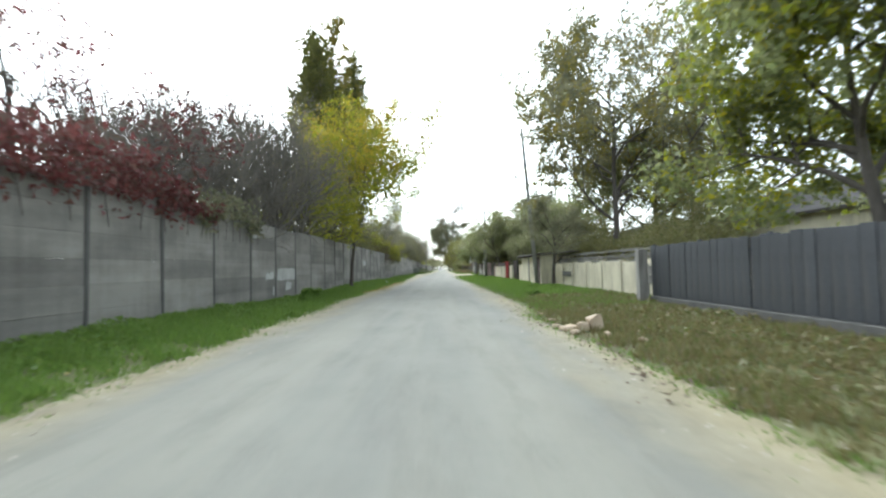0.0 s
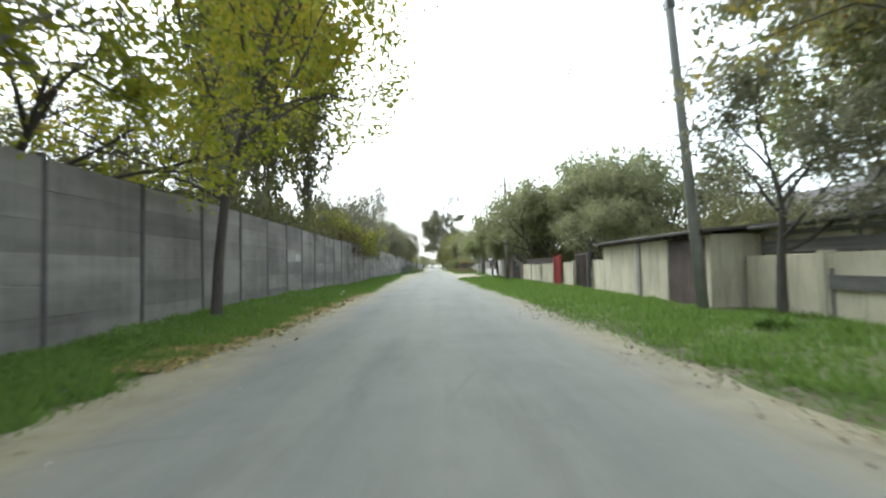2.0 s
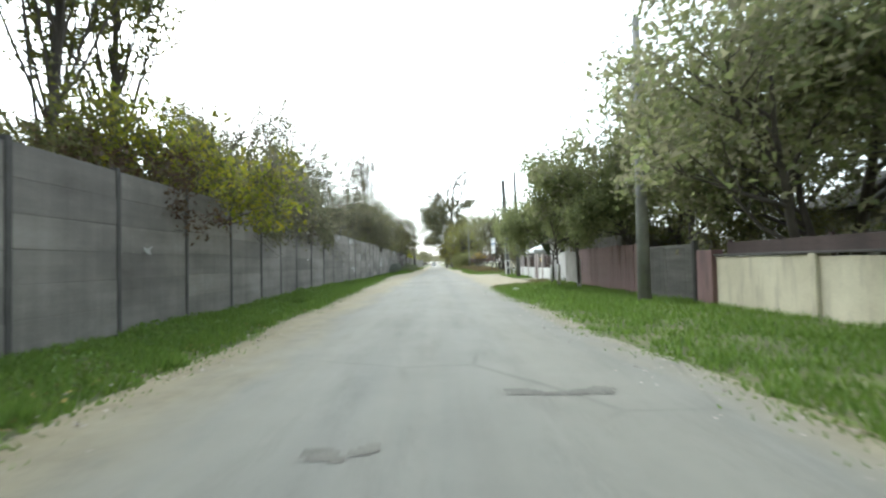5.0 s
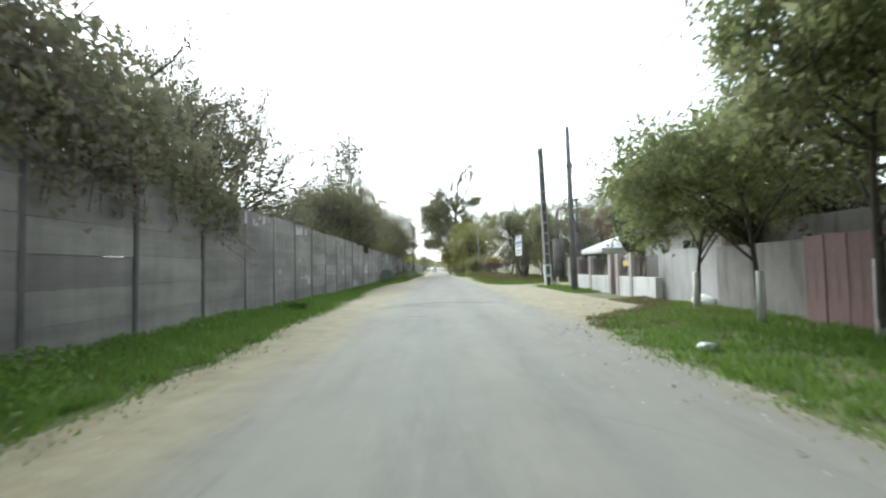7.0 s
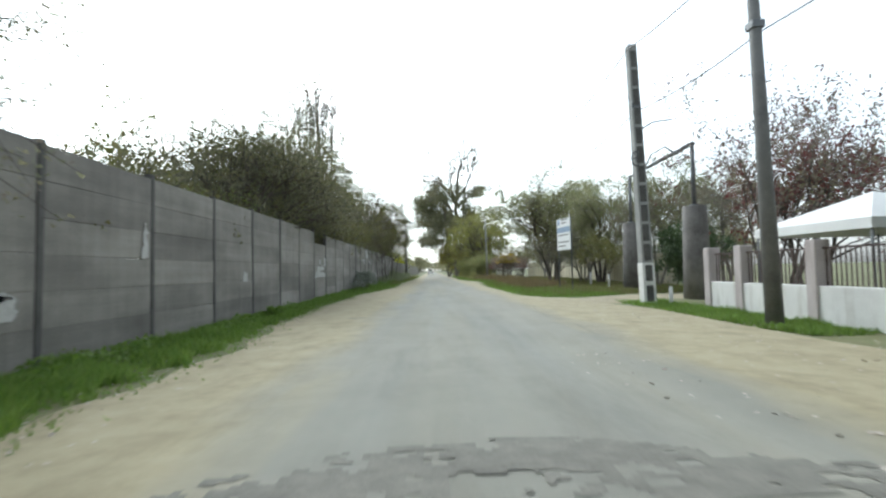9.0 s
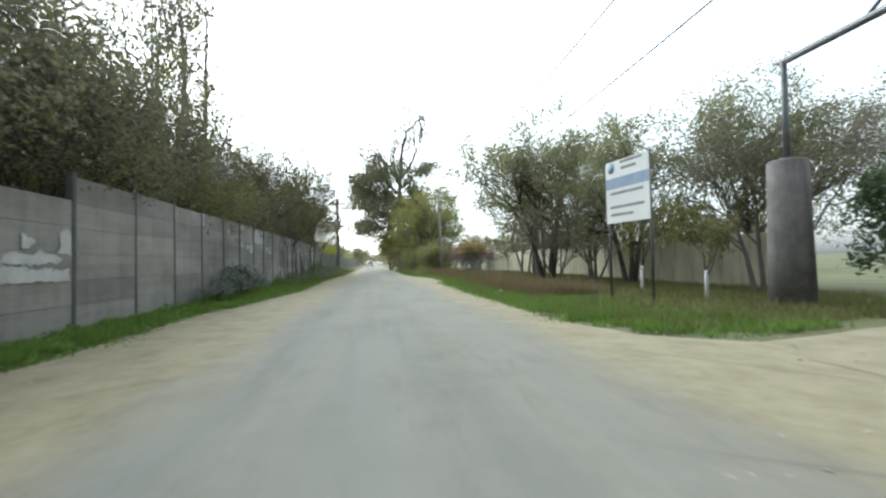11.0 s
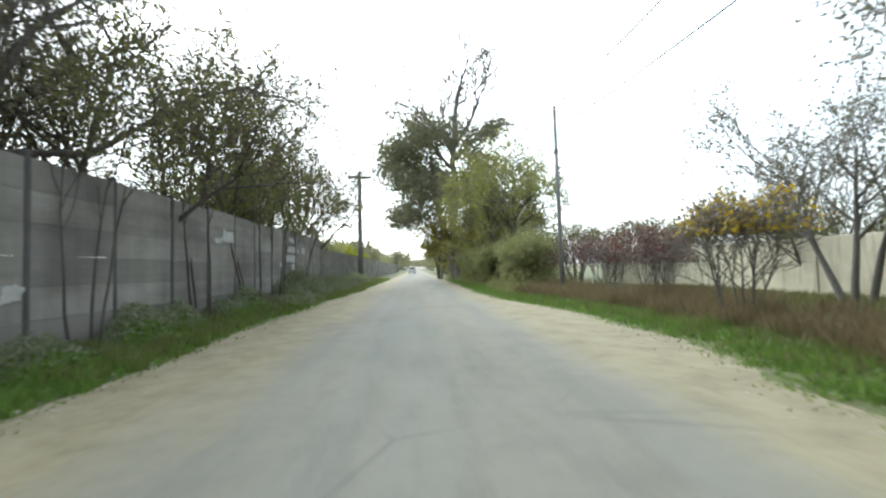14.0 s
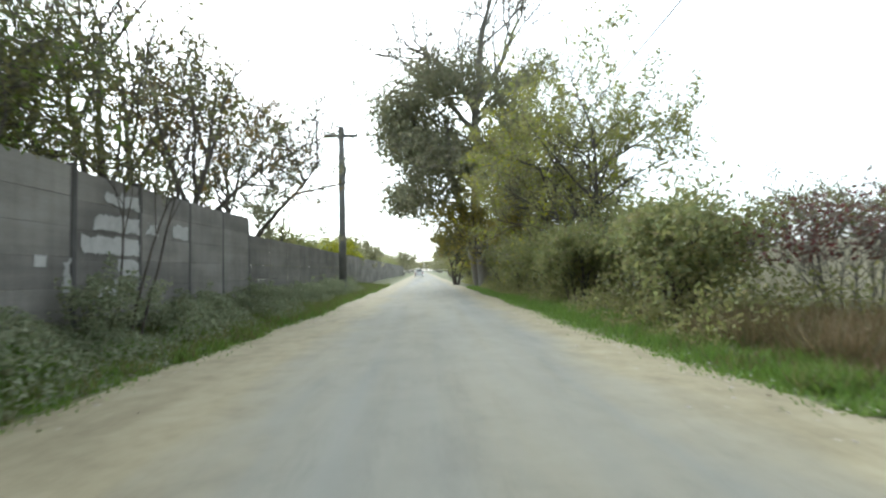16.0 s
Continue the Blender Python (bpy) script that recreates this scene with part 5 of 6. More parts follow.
yard = plant("tree", "leafy olive green garden tree", "tree", (9.2, 47.0, 0), 84, 8.6, 0.13, 2, 0.8, 0.04, (9, 6, 4), leaf=L_HAZE, count=3000, length=0.16, width=0.095, scatter=0.44, low=1.3, extra=(L_GREEN, 2700, 0.17, 0.10, 0.46), group="garden trees")
for x, y, s, r in ((9.6, 42.5, 0.66, 50), (8.4, 53.0, 1.0, 130), (11.6, 51.0, 1.2, 210), (8.8, 58.0, 0.95, 280), (12.0, 44.5, 1.1, 20), (9.2, 61.5, 1.0, 90), (10.4, 66.8, 0.85, 170), (12.5, 62.0, 1.4, 240), (11.2, 55.0, 1.4, 300)):
    copy_thing(yard, pose(x, y, 0, 0, 0, r) @ Matrix.Diagonal((s, s, s, 1)))
street = plant("tree", "small street tree with limewashed trunk on the verge", "tree", (6.3, 63.2, 0.06), 85, 6.0, 0.085, 1, 0.85, 0.04, (9, 6, 4), leaf=L_GREEN, count=10000, length=0.115, width=0.065, scatter=0.42, low=1.6, start=0.66, lime=1.2, group="street trees")
copy_thing(street, pose(6.4, 68.4, 0.06, 0, 0, 120) @ Matrix.Diagonal((0.8, 0.8, 0.8, 1)))
copy_thing(street, pose(6.0, 65.4, 0.06, 0, 0, 250) @ Matrix.Diagonal((0.85, 0.85, 0.85, 1)))
plant("tree", "small dark-stemmed tree on the grass verge", "tree", (7.85, 29.2, 0.06), 86, 5.8, 0.12, 1, 0.8, 0.04, (8, 5, 4), leaf=L_GREYGREEN, count=3600, length=0.13, width=0.06, scatter=0.3, low=1.8, start=0.66)
plant("bush", "purple brown shrub behind a garden fence", "bush", (10.6, 84.8, 0), 87, 8.0, 0.06, 6, 0.75, keep=3, leaf=L_TWIGGY, count=2600, length=0.11, width=0.06, scatter=0.3, extra=(L_RED, 1500, 0.11, 0.06, 0.3))
plant("tree", "thin reddish brown tree behind a garden", "tree", (12.6, 86.0, 0), 88, 6.4, 0.1, 3, 0.7, leaf=L_RED, count=3000, length=0.13, width=0.07, scatter=0.25)
plant("bush", "dark evergreen shrub beside a track", "bush", (11.2, 90.9, 0), 89, 3.4, 0.05, 6, 0.8, leaf=L_DARK, count=6500, length=0.16, width=0.06, scatter=0.25)

round_tree = plant("tree", "dense rounded olive green tree with several trunks", "tree", (9.2, 107.2, 0.05), 91, 10.6, 0.15, 3, 0.85, 0.03, (9, 7, 4), splay=(0.04, 0.3), keep=3, leaf=L_HAZE, count=9500, length=0.12, width=0.07, scatter=0.44, low=1.8, extra=(L_GREEN, 5500, 0.115, 0.065, 0.44), group="field trees")
for x, y, s, r in ((11.2, 102.6, 0.8, 80), (14.4, 99.0, 0.86, 170)):
    copy_thing(round_tree, pose(x, y, 0.05, 0, 0, r) @ Matrix.Diagonal((s, s, s, 1)))
grey_tree = plant("tree", "thin grey branched tree with few leaves in a field", "tree", (12.2, 96.5, 0.05), 92, 6.6, 0.09, 3, 0.7, 0.05, (8, 6, 4), keep=3, bark=M_PALEBARK, leaf=L_TWIGGY, count=2200, length=0.09, width=0.045, scatter=0.25, low=1.5, extra=(L_GREYGREEN, 900, 0.09, 0.045, 0.3), group="field trees")
for x, y, s, r in ((14.5, 93.5, 1.05, 80), (9.9, 110.6, 1.35, 310), (10.9, 116.4, 1.1, 170), (10.8, 105.2, 0.75, 40), (12.2, 108.2, 0.8, 120), (8.4, 103.8, 0.6, 230), (16.0, 110.0, 1.1, 260), (13.8, 121.0, 0.85, 20), (18.0, 128.0, 0.9, 200)):
    copy_thing(grey_tree, pose(x, y, 0.05, 0, 0, r) @ Matrix.Diagonal((s, s, s, 1)))
sapling = plant("sapling", "thin sapling with a white limewashed foot", "tree", (9.0, 98.0, 0.05), 93, 3.6, 0.05, 1, 0.6, 0.05, (6, 4, 3), leaf=L_OLIVE, count=900, length=0.12, width=0.06, scatter=0.2, low=1.2, lime=0.9, group="limewashed saplings")
copy_thing(sapling, pose(8.8, 94.6, 0.05, 0, 0, 90) @ Matrix.Diagonal((0.9, 0.9, 0.9, 1)))

hedge = plant("bush", "tall twiggy bramble bush with sparse reddish brown leaves", "bush", (7.4, 119.4, 0.05), 94, 2.9, 0.022, 8, 0.55, 0.05, (6, 5, 3), keep=2, bark=M_PALEBARK, splay=(0.05, 0.35), leaf=L_RED, count=420, length=0.1, width=0.055, scatter=0.25, low=1.2, extra=(L_TWIGGY, 300, 0.1, 0.055, 0.28), group="roadside brambles")
for x, y, s, r in ((8.4, 121.2, 1.0, 50), (7.2, 122.8, 0.95, 120), (8.3, 124.6, 1.05, 200), (7.3, 126.4, 1.0, 290), (9.6, 123.0, 1.0, 80)):
    copy_thing(hedge, pose(x, y, 0.05, 0, 0, r) @ Matrix.Diagonal((s, s, s, 1)))
plant("bush", "grey twiggy bush topped with bright yellow leaves", "bush", (6.6, 114.6, 0.05), 95, 2.9, 0.03, 8, 0.6, 0.05, (6, 5, 3), keep=3, bark=M_PALEBARK, splay=(0.05, 0.35), leaf=L_GOLD, count=700, length=0.11, width=0.07, scatter=0.2, low=1.75, extra=(L_TWIGGY, 1300, 0.11, 0.06, 0.3))
thick = plant("bush", "dense green roadside thicket", "bush", (5.6, 128.6, 0.05), 96, 3.2, 0.05, 8, 0.85, leaf=L_THICKET, count=2600, length=0.13, width=0.07, scatter=0.36, low=0.05, keep=1, extra=(L_GREEN, 1600, 0.13, 0.07, 0.36), group="roadside thicket")
for x, y, s, r in ((6.6, 131.4, 1.0, 50), (5.0, 133.6, 0.9, 120), (5.4, 137.0, 1.0, 200), (7.4, 135.4, 1.2, 290), (4.9, 141.0, 1.0, 10), (5.2, 145.0, 1.1, 90), (5.6, 156.0, 1.2, 160), (5.0, 163.0, 1.2, 220), (7.5, 149.5, 1.3, 280), (5.5, 172.0, 1.4, 300), (5.5, 182.0, 1.5, 30), (6, 195, 1.7, 100), (6, 212, 1.9, 200)):
    copy_thing(thick, pose(x, y, 0.05, 0, 0, r) @ Matrix.Diagonal((s, s, s, 1)))
plant("tree", "leafy olive green tree over a thicket", "tree", (7.0, 138.0, 0), 97, 11.6, 0.13, 3, 0.85, 0.04, (10, 6, 4), leaf=L_THICKET, count=9000, length=0.13, width=0.07, scatter=0.32, extra=(L_YELLOW, 2400, 0.13, 0.07, 0.3))
plant("tree", "thin grey green tree over a thicket", "tree", (7.8, 142.5, 0), 98, 9.0, 0.11, 3, 0.8, 0.05, (9, 6, 4), leaf=L_GREYGREEN, count=7500, length=0.13, width=0.06, scatter=0.3)


def dead_top_tree():
    """A tall old tree: bare forked crown above leafy lower limbs."""
    sk = Skeleton(101)
    trunk = [np.array(p, float) for p in ((0.7, 0, 0), (0.5, 0, 3), (0.1, 0, 6), (0.5, 0, 9.5), (0.2, 0, 12.0), (0.6, 0, 15.0))]
    sk.lines.append((trunk, [0.5, 0.42, 0.36, 0.3, 0.24, 0.18], 0))
    sk.lines.append(([np.array(p, float) for p in ((0.4, 1.0, 0), (-0.3, 0.6, 4), (-1.4, 0.2, 8), (-1.6, 0, 12))], [0.36, 0.3, 0.22, 0.1], 0))
    for x0, z0, dx, dy, ln, r in ((0.6, 14.5, 0.10, 0.1, 7.5, 0.2), (0.4, 12.5, -0.5, 0.1, 8.0, 0.2), (0.3, 11.0, -0.95, 0.2, 6.0, 0.16), (0.5, 13.5, 0.55, -0.2, 6.5, 0.18), (0.4, 13.0, -0.2, 0.5, 7.5, 0.17), (0.5, 12.0, 0.95, 0.2, 5.0, 0.14)):
        sk.grow((x0, 0, z0), (dx, dy, 1), ln, r * 1.35, 1, 3, 0.06, (8, 6, 4), 0.6, 0.14)
    sk.lines = [(p, [max(r, 0.035 if lv > 2 else 0.05) for r in rad], lv) for p, rad, lv in sk.lines]
    bare = len(sk.spots)
    for base, d, ln, r in (((0.3, 0, 9.0), (-1, 0, 0.75), 5.5, 0.16), ((0.1, 0, 6.5), (-1, 0.3, 0.25), 4.8, 0.13), ((0.4, 0, 8.0), (1, 0.2, 0.6), 5.5, 0.15), ((0.2, 0, 5.0), (1, -0.3, 0.35), 5.5, 0.14), ((0.4, 0, 10.0), (0.2, 1, 0.7), 4.5, 0.12), ((0.4, 0, 9.0), (0.1, -1, 0.5), 4.5, 0.12), ((0.4, 0, 11), (-0.6, -0.5, 0.8), 4.2, 0.12), ((0.1, 0, 3.5), (0.8, 0.2, 0.6), 4.5, 0.12), ((-1.5, 0.2, 8), (-0.8, 0.2, 0.6), 4.5, 0.12), ((-1.6, 0, 12), (-0.5, -0.1, 0.8), 4.0, 0.1), ((-1.2, 0.2, 6), (-1, -0.2, 0.4), 3.4, 0.1), ((0.2, 0, 12), (0.7, 0.1, 0.7), 4.5, 0.1), ((0.3, 0, 10.5), (-0.9, 0.3, 0.7), 5.6, 0.13), ((0.5, 0, 12.5), (0.9, -0.2, 0.6), 5.0, 0.12), ((0.4, 0, 13.0), (-0.3, 0.8, 0.7), 4.5, 0.1), ((0.2, 0, 7.0), (0.9, 0.5, 0.3), 5.5, 0.12), ((0.2, 0, 4.0), (-0.8, -0.5, 0.5), 4.0, 0.1), ((-0.9, 0.3, 5.0), (-0.3, -0.6, 0.8), 4.5, 0.1), ((0.1, 0, 8.0), (-0.5, 0.4, 1.0), 4.5, 0.1), ((0.2, 0, 6.0), (0.4, -0.6, 0.8), 4.5, 0.1)):
        sk.grow(base, d, ln, r, 1, 3, 0.03, (6, 5, 4), 0.7)
    top_spots, sk.spots = sk.spots[:bare], sk.spots[bare:]
    ob = thing("old_tree", "tall old tree with a bare dead top and leafy lower limbs", "tree", (3.7, 151.5, 0))
    ob.matrix_basis = pose(3.7, 151.5, 0) @ Matrix.Diagonal((1.08, 1.08, 0.98, 1))
    # pale bark puts distance haze into the wood's colour
    part("trunk", sk.wood("trunk", M_PALEBARK, 3), None, ob)
    part("crown", sk.leaves("crown", L_GREYGREEN, 52000, 0.25, 0.16, 0.9, 0, 1.0, lambda x, y, z: z < 16.4 - x * 0.35 + 0.8 * np.sin(x * 2)), None, ob)
    part("crown", sk.leaves("crown", L_TAWNY, 16000, 0.22, 0.14, 0.6, 0, 1.0, lambda x, y, z: (z < 11) & (x > -1)), None, ob, "duller olive leaves")
    sk.spots = top_spots
    part("crown", sk.leaves("crown", L_TWIGGY, 11000, 0.15, 0.08, 0.4, 0, 12.0), None, ob, "few withered leaves on the dead top")
    return ob


dead_top_tree()
plant("tree", "low yellow green tree before a tall old tree", "tree", (5.3, 147.0, 0), 99, 8.6, 0.12, 3, 0.8, 0.03, (9, 6, 4), leaf=L_TAWNY, count=6500, length=0.17, width=0.09, scatter=0.4, low=0.6)
plant("tree", "low olive green tree beside a tall old tree", "tree", (2.9, 158.0, 0), 100, 6.5, 0.12, 3, 0.8, 0.03, (9, 6, 4), leaf=L_OLIVE, count=5000, length=0.17, width=0.09, scatter=0.4, low=0.3)

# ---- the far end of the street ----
# no air haze here: pale leaf and bark colours imitate it
far_tree = plant("tree", "distant green tree with haze-paled leaves at the street's end", "tree", (8.0, 205.0, 0), 111, 10.0, 0.2, 3, 0.75, deepest=2, fork=(7, 5), keep=0, bark=M_PALEBARK, leaf=L_HAZE, count=900, length=0.45, width=0.27, scatter=1.0, group="distant trees")
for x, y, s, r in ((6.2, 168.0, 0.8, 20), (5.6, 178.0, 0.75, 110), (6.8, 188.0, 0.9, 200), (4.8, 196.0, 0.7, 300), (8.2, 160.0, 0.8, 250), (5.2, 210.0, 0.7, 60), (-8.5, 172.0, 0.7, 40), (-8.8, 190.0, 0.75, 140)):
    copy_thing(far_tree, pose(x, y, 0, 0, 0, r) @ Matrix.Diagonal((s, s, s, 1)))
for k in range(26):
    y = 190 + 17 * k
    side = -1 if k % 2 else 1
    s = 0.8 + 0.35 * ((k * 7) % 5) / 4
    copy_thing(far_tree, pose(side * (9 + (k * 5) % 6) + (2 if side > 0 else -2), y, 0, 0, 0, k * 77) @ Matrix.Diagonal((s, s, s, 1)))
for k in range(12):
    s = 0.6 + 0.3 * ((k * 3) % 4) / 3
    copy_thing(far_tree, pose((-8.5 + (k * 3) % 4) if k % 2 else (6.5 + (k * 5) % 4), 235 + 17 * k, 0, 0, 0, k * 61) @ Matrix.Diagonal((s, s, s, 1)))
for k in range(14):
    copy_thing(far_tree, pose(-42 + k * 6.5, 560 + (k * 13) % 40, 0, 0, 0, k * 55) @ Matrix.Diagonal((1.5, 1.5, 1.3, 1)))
for k in range(12):
    copy_thing(far_tree, pose(24 + (k * 11) % 30, 15 + 17 * k, 0, 0, 0, k * 91) @ Matrix.Diagonal((0.8, 0.8, 0.7, 1)))

for x, y, s, r in ((9.6, 15.5, 0.7, 10), (10.2, 18.6, 0.8, 80), (9.4, 21.8, 0.7, 150), (9.9, 26.0, 0.8, 220), (12.5, 20.0, 1.1, 290), (13.0, 28.0, 1.1, 40), (9.6, 50.0, 0.6, 110), (9.0, 55.5, 0.7, 180), (12.0, 36.0, 1.0, 250),
                   (10.8, 34.0, 0.7, 300), (11.0, 40.5, 0.7, 60), (10.4, 45.0, 0.6, 200), (11.2, 58.5, 0.9, 350), (11.0, 64.0, 0.8, 100), (17.5, 108.5, 0.9, 80), (16.0, 113.5, 0.8, 150), (15.5, 119.0, 0.8, 220), (17.0, 125.0, 0.9, 290), (14.5, 129.5, 0.9, 40), (15.5, 137.0, 1.2, 190), (13.5, 144.0, 1.3, 260)):
    copy_thing(under, pose(x, y, 0, 0, 0, r) @ Matrix.Diagonal((s, s, s, 1)))

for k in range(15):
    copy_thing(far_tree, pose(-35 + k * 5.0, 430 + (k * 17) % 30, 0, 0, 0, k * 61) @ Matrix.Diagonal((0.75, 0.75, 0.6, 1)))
for k in range(8):
    copy_thing(thick, pose(-9.0, 150 + k * 14, 0, 0, 0, k * 83) @ Matrix.Diagonal((1.5, 1.5, 1.5, 1)))

# ---- verge: grass, weeds, fallen leaves, stones ----
grass_rng = np.random.default_rng(77)


def left_strip(y):
    return np.full_like(y, -5.42), left_edge(y) + 0.06 + 0.14 * np.sin(y * 6.3)


def right_strip(y):
    return right_edge(y) - 0.02 + 0.14 * np.sin(y * 5.7), np.where(y < 30.5, 8.2, 7.25)


scatter_blades("verge_grass", grass_rng, 150000, left_strip, (2.0, 62.0), 0.13, 0.35, L_GRASS, "short green grass along the foot of the wall", "grass", ground=land)
scatter_blades("verge_grass", grass_rng, 95000, left_strip, (62.0, 112.0), 0.15, 0.4, L_GRASS, "green grass along the foot of the wall", "grass", ground=land)
scatter_blades("verge_weeds", grass_rng, 45000, left_strip, (111.0, 160.0), 0.2, 0.4, L_DRYGRASS, "tall mixed weeds along the foot of the wall", "weeds", ground=land)
scatter_blades("verge_grass", grass_rng, 65000, left_strip, (111.0, 160.0), 0.17, 0.4, L_GRASS, "green grass among tall weeds", "grass", ground=land)
scatter_blades("verge_grass", grass_rng, 118000, right_strip, (13.0, 67.0), 0.12, 0.35, L_GRASS, "green grass verge along the garden walls", "grass", ground=land)
scatter_blades("verge_weeds", grass_rng, 42000, right_strip, (2.0, 18.0), 0.12, 0.4, L_DRYGRASS, "thin dry grass before a metal fence", "grass", ground=land)


def field_strip(y):
    return right_edge(y) + 0.2 + 0.25 * np.sin(y * 5.7), np.full_like(y, 13.0)


scatter_blades("field_grass", grass_rng, 110000, field_strip, (90.3, 128.0), 0.20, 0.4, L_DRYGRASS, "rough mixed grass in an open field", "grass", ground=land)
scatter_blades("verge_grass", grass_rng, 70000, lambda y: (right_edge(y) + 0.1, right_edge(y) + 1.6), (91.0, 140.0), 0.16, 0.4, L_GRASS, "green grass along the field edge", "grass", ground=land)
scatter_blades("rusty_weeds", grass_rng, 60000, lambda y: (right_edge(y) + 1.0, right_edge(y) + 3.4), (97.0, 127.0), 0.42, 0.4, L_RUST, "knee-high rusty dry weeds beside the road", "weeds", ground=land)
scatter_blades("verge_grass", grass_rng, 14000, lambda y: (np.full_like(y, 6.0), np.full_like(y, 7.3)), (78.0, 86.5), 0.12, 0.4, L_GRASS, "strip of grass along a low garden wall", "grass", ground=land)

scatter_blades("dry_tufts", grass_rng, 16000, lambda y: (right_edge(y) - 0.3, np.full_like(y, 7.25)), (65.5, 73.5), 0.09, 0.5, L_DRYGRASS, "thin trampled dry grass on bare dirt", "grass", ground=land)
scatter_blades("verge_grass", grass_rng, 9000, lambda y: (right_edge(y) + 0.6, np.full_like(y, 7.25)), (66.0, 70.5), 0.10, 0.4, L_GRASS, "patchy green grass on bare dirt", "grass", ground=land)
scatter_blades("verge_grass", grass_rng, 16000, lambda y: (right_edge(y) - 0.1 + 0.2 * np.sin(y * 7), right_edge(y) + 2.2), (89.6, 100.0), 0.15, 0.45, L_GRASS, "green grass at the corner of a side track", "grass", ground=land)
scatter_blades("field_grass", grass_rng, 14000, field_strip, (90.3, 118.0), 0.2, 0.4, L_GRASS, "fresh green grass in an open field", "grass", ground=land)

scatter_blades("verge_grass", grass_rng, 30000, lambda y: (right_edge(y) - 0.12 + 0.1 * np.sin(y * 8.3), right_edge(y) + 0.6), (94.0, 152.0), 0.10, 0.5, L_GRASS, "short green grass along the sandy road edge", "grass", ground=land)
scatter_blades("verge_grass", grass_rng, 30000, lambda y: (left_edge(y) - 0.6, left_edge(y) + 0.14 + 0.1 * np.sin(y * 7.9)), (94.0, 152.0), 0.10, 0.5, L_GRASS, "short green grass along the sandy road edge", "grass", ground=land)


def creep(y0, y1, count, side, label):
    """Short blades that thin out over the dirt at the road's edge."""
    out = np.abs(grass_rng.normal(0, 0.28, count))
    edge = left_edge if side < 0 else right_edge
    return scatter_blades("edge_grass", grass_rng, count, lambda y: (edge(y) - side * out, edge(y) - side * out), (y0, y1), 0.045, 0.6, L_GRASS, label, "grass", ground=lambda x, y: np.maximum(land(x, y), 0.012))


creep(2.0, 67.0, 9000, -1, "short thin grass creeping over the dirt edge")
creep(67.0, 135.0, 8000, -1, "short thin grass creeping over the sandy edge")
creep(2.0, 66.0, 9000, 1, "short thin grass creeping over the dirt edge")
creep(91.0, 135.0, 6000, 1, "short thin grass creeping over the sandy edge")


def weed_clump(place, seed, h, leaf, label, count=900, length=0.12, width=0.07):
    return plant("weed_clump", label, "weeds", place, seed, h, 0.012, 9, 0.7, 0.0, (5, 3), 2, keep=0, bark=M_STALK, leaf=leaf, count=count, length=length, width=width, scatter=0.1, low=0.02, start=0.75)


dusty = weed_clump((-4.9, 101.8, 0.2), 121, 1.0, L_DUSTY, "dusty pale green weed clump at the wall foot", 800, 0.12, 0.06)
for x, y, s, r in ((-4.8, 100.6, 0.7, 50), (-5.0, 102.9, 0.9, 100), (-4.9, 99.6, 0.5, 150), (-4.9, 104.1, 0.6, 190), (-5.0, 98.6, 0.4, 80)):
    copy_thing(dusty, pose(x, y, 0.18, 0, 0, r) @ Matrix.Diagonal((s, s, s, 1)))
green_weed = weed_clump((-4.7, 21.0, 0.12), 122, 0.3, L_GRASS, "low leafy green weed clump on the verge", 420, 0.1, 0.06)
for k in range(7):
    y = 5 + k * 13.1
    x = -5.1 + 1.4 * ((k * 37) % 10) / 10
    s = 0.35 + 0.4 * ((k * 53) % 7) / 7 + (0.2 if y > 110 else 0)
    copy_thing(green_weed, pose(x, y, 0.14, 0, 0, k * 67) @ Matrix.Diagonal((s, s, s, 1)))
for k in range(2):
    y = 20 + k * 7.3
    copy_thing(green_weed, pose(4.9 + 1.9 * ((k * 37) % 10) / 10, y, 0.05, 0, 0, k * 67) @ Matrix.Diagonal((0.7, 0.7, 0.6, 1)))
olive_weed = weed_clump((-5.0, 126.5, 0.15), 123, 1.1, L_WEED, "tall grey green weed clump at the wall foot", 1100, 0.08, 0.04)
for k in range(14):
    copy_thing(olive_weed, pose(-5.1 + 1.0 * ((k * 31) % 10) / 10, 128 + k * 1.6, 0.14, 0, 0, k * 71) @ Matrix.Diagonal((0.7, 0.7, 0.5 + 0.3 * ((k * 3) % 5) / 5, 1)))


def weed_bank(rng, ys, xs, height, count, material, label, length=0.1, width=0.055):
    """A ragged bank of leafy weeds too tangled to count."""
    y, x = rng.uniform(*ys, count), rng.uniform(*xs, count)
    swell = 0.5 + 0.28 * np.sin(y * 1.3 + x * 2) + 0.22 * np.sin(y * 3.1 + 1.0 + x * 3)
    reach = height * np.clip(swell, 0.08, 1) * np.clip((xs[1] - x if xs[0] < 0 else x - xs[0]) / 0.5, 0.15, 1)
    z = land(x, y) + reach * rng.uniform(0.05, 1, count) ** 0.8
    me = quick_mesh("weed_bank", leaf_verts(rng, np.stack([x, y, z], 1), length, width, -0.3), 3, material)
    return tagged(new("weed_bank", me), label, "weeds", kind="stuff")


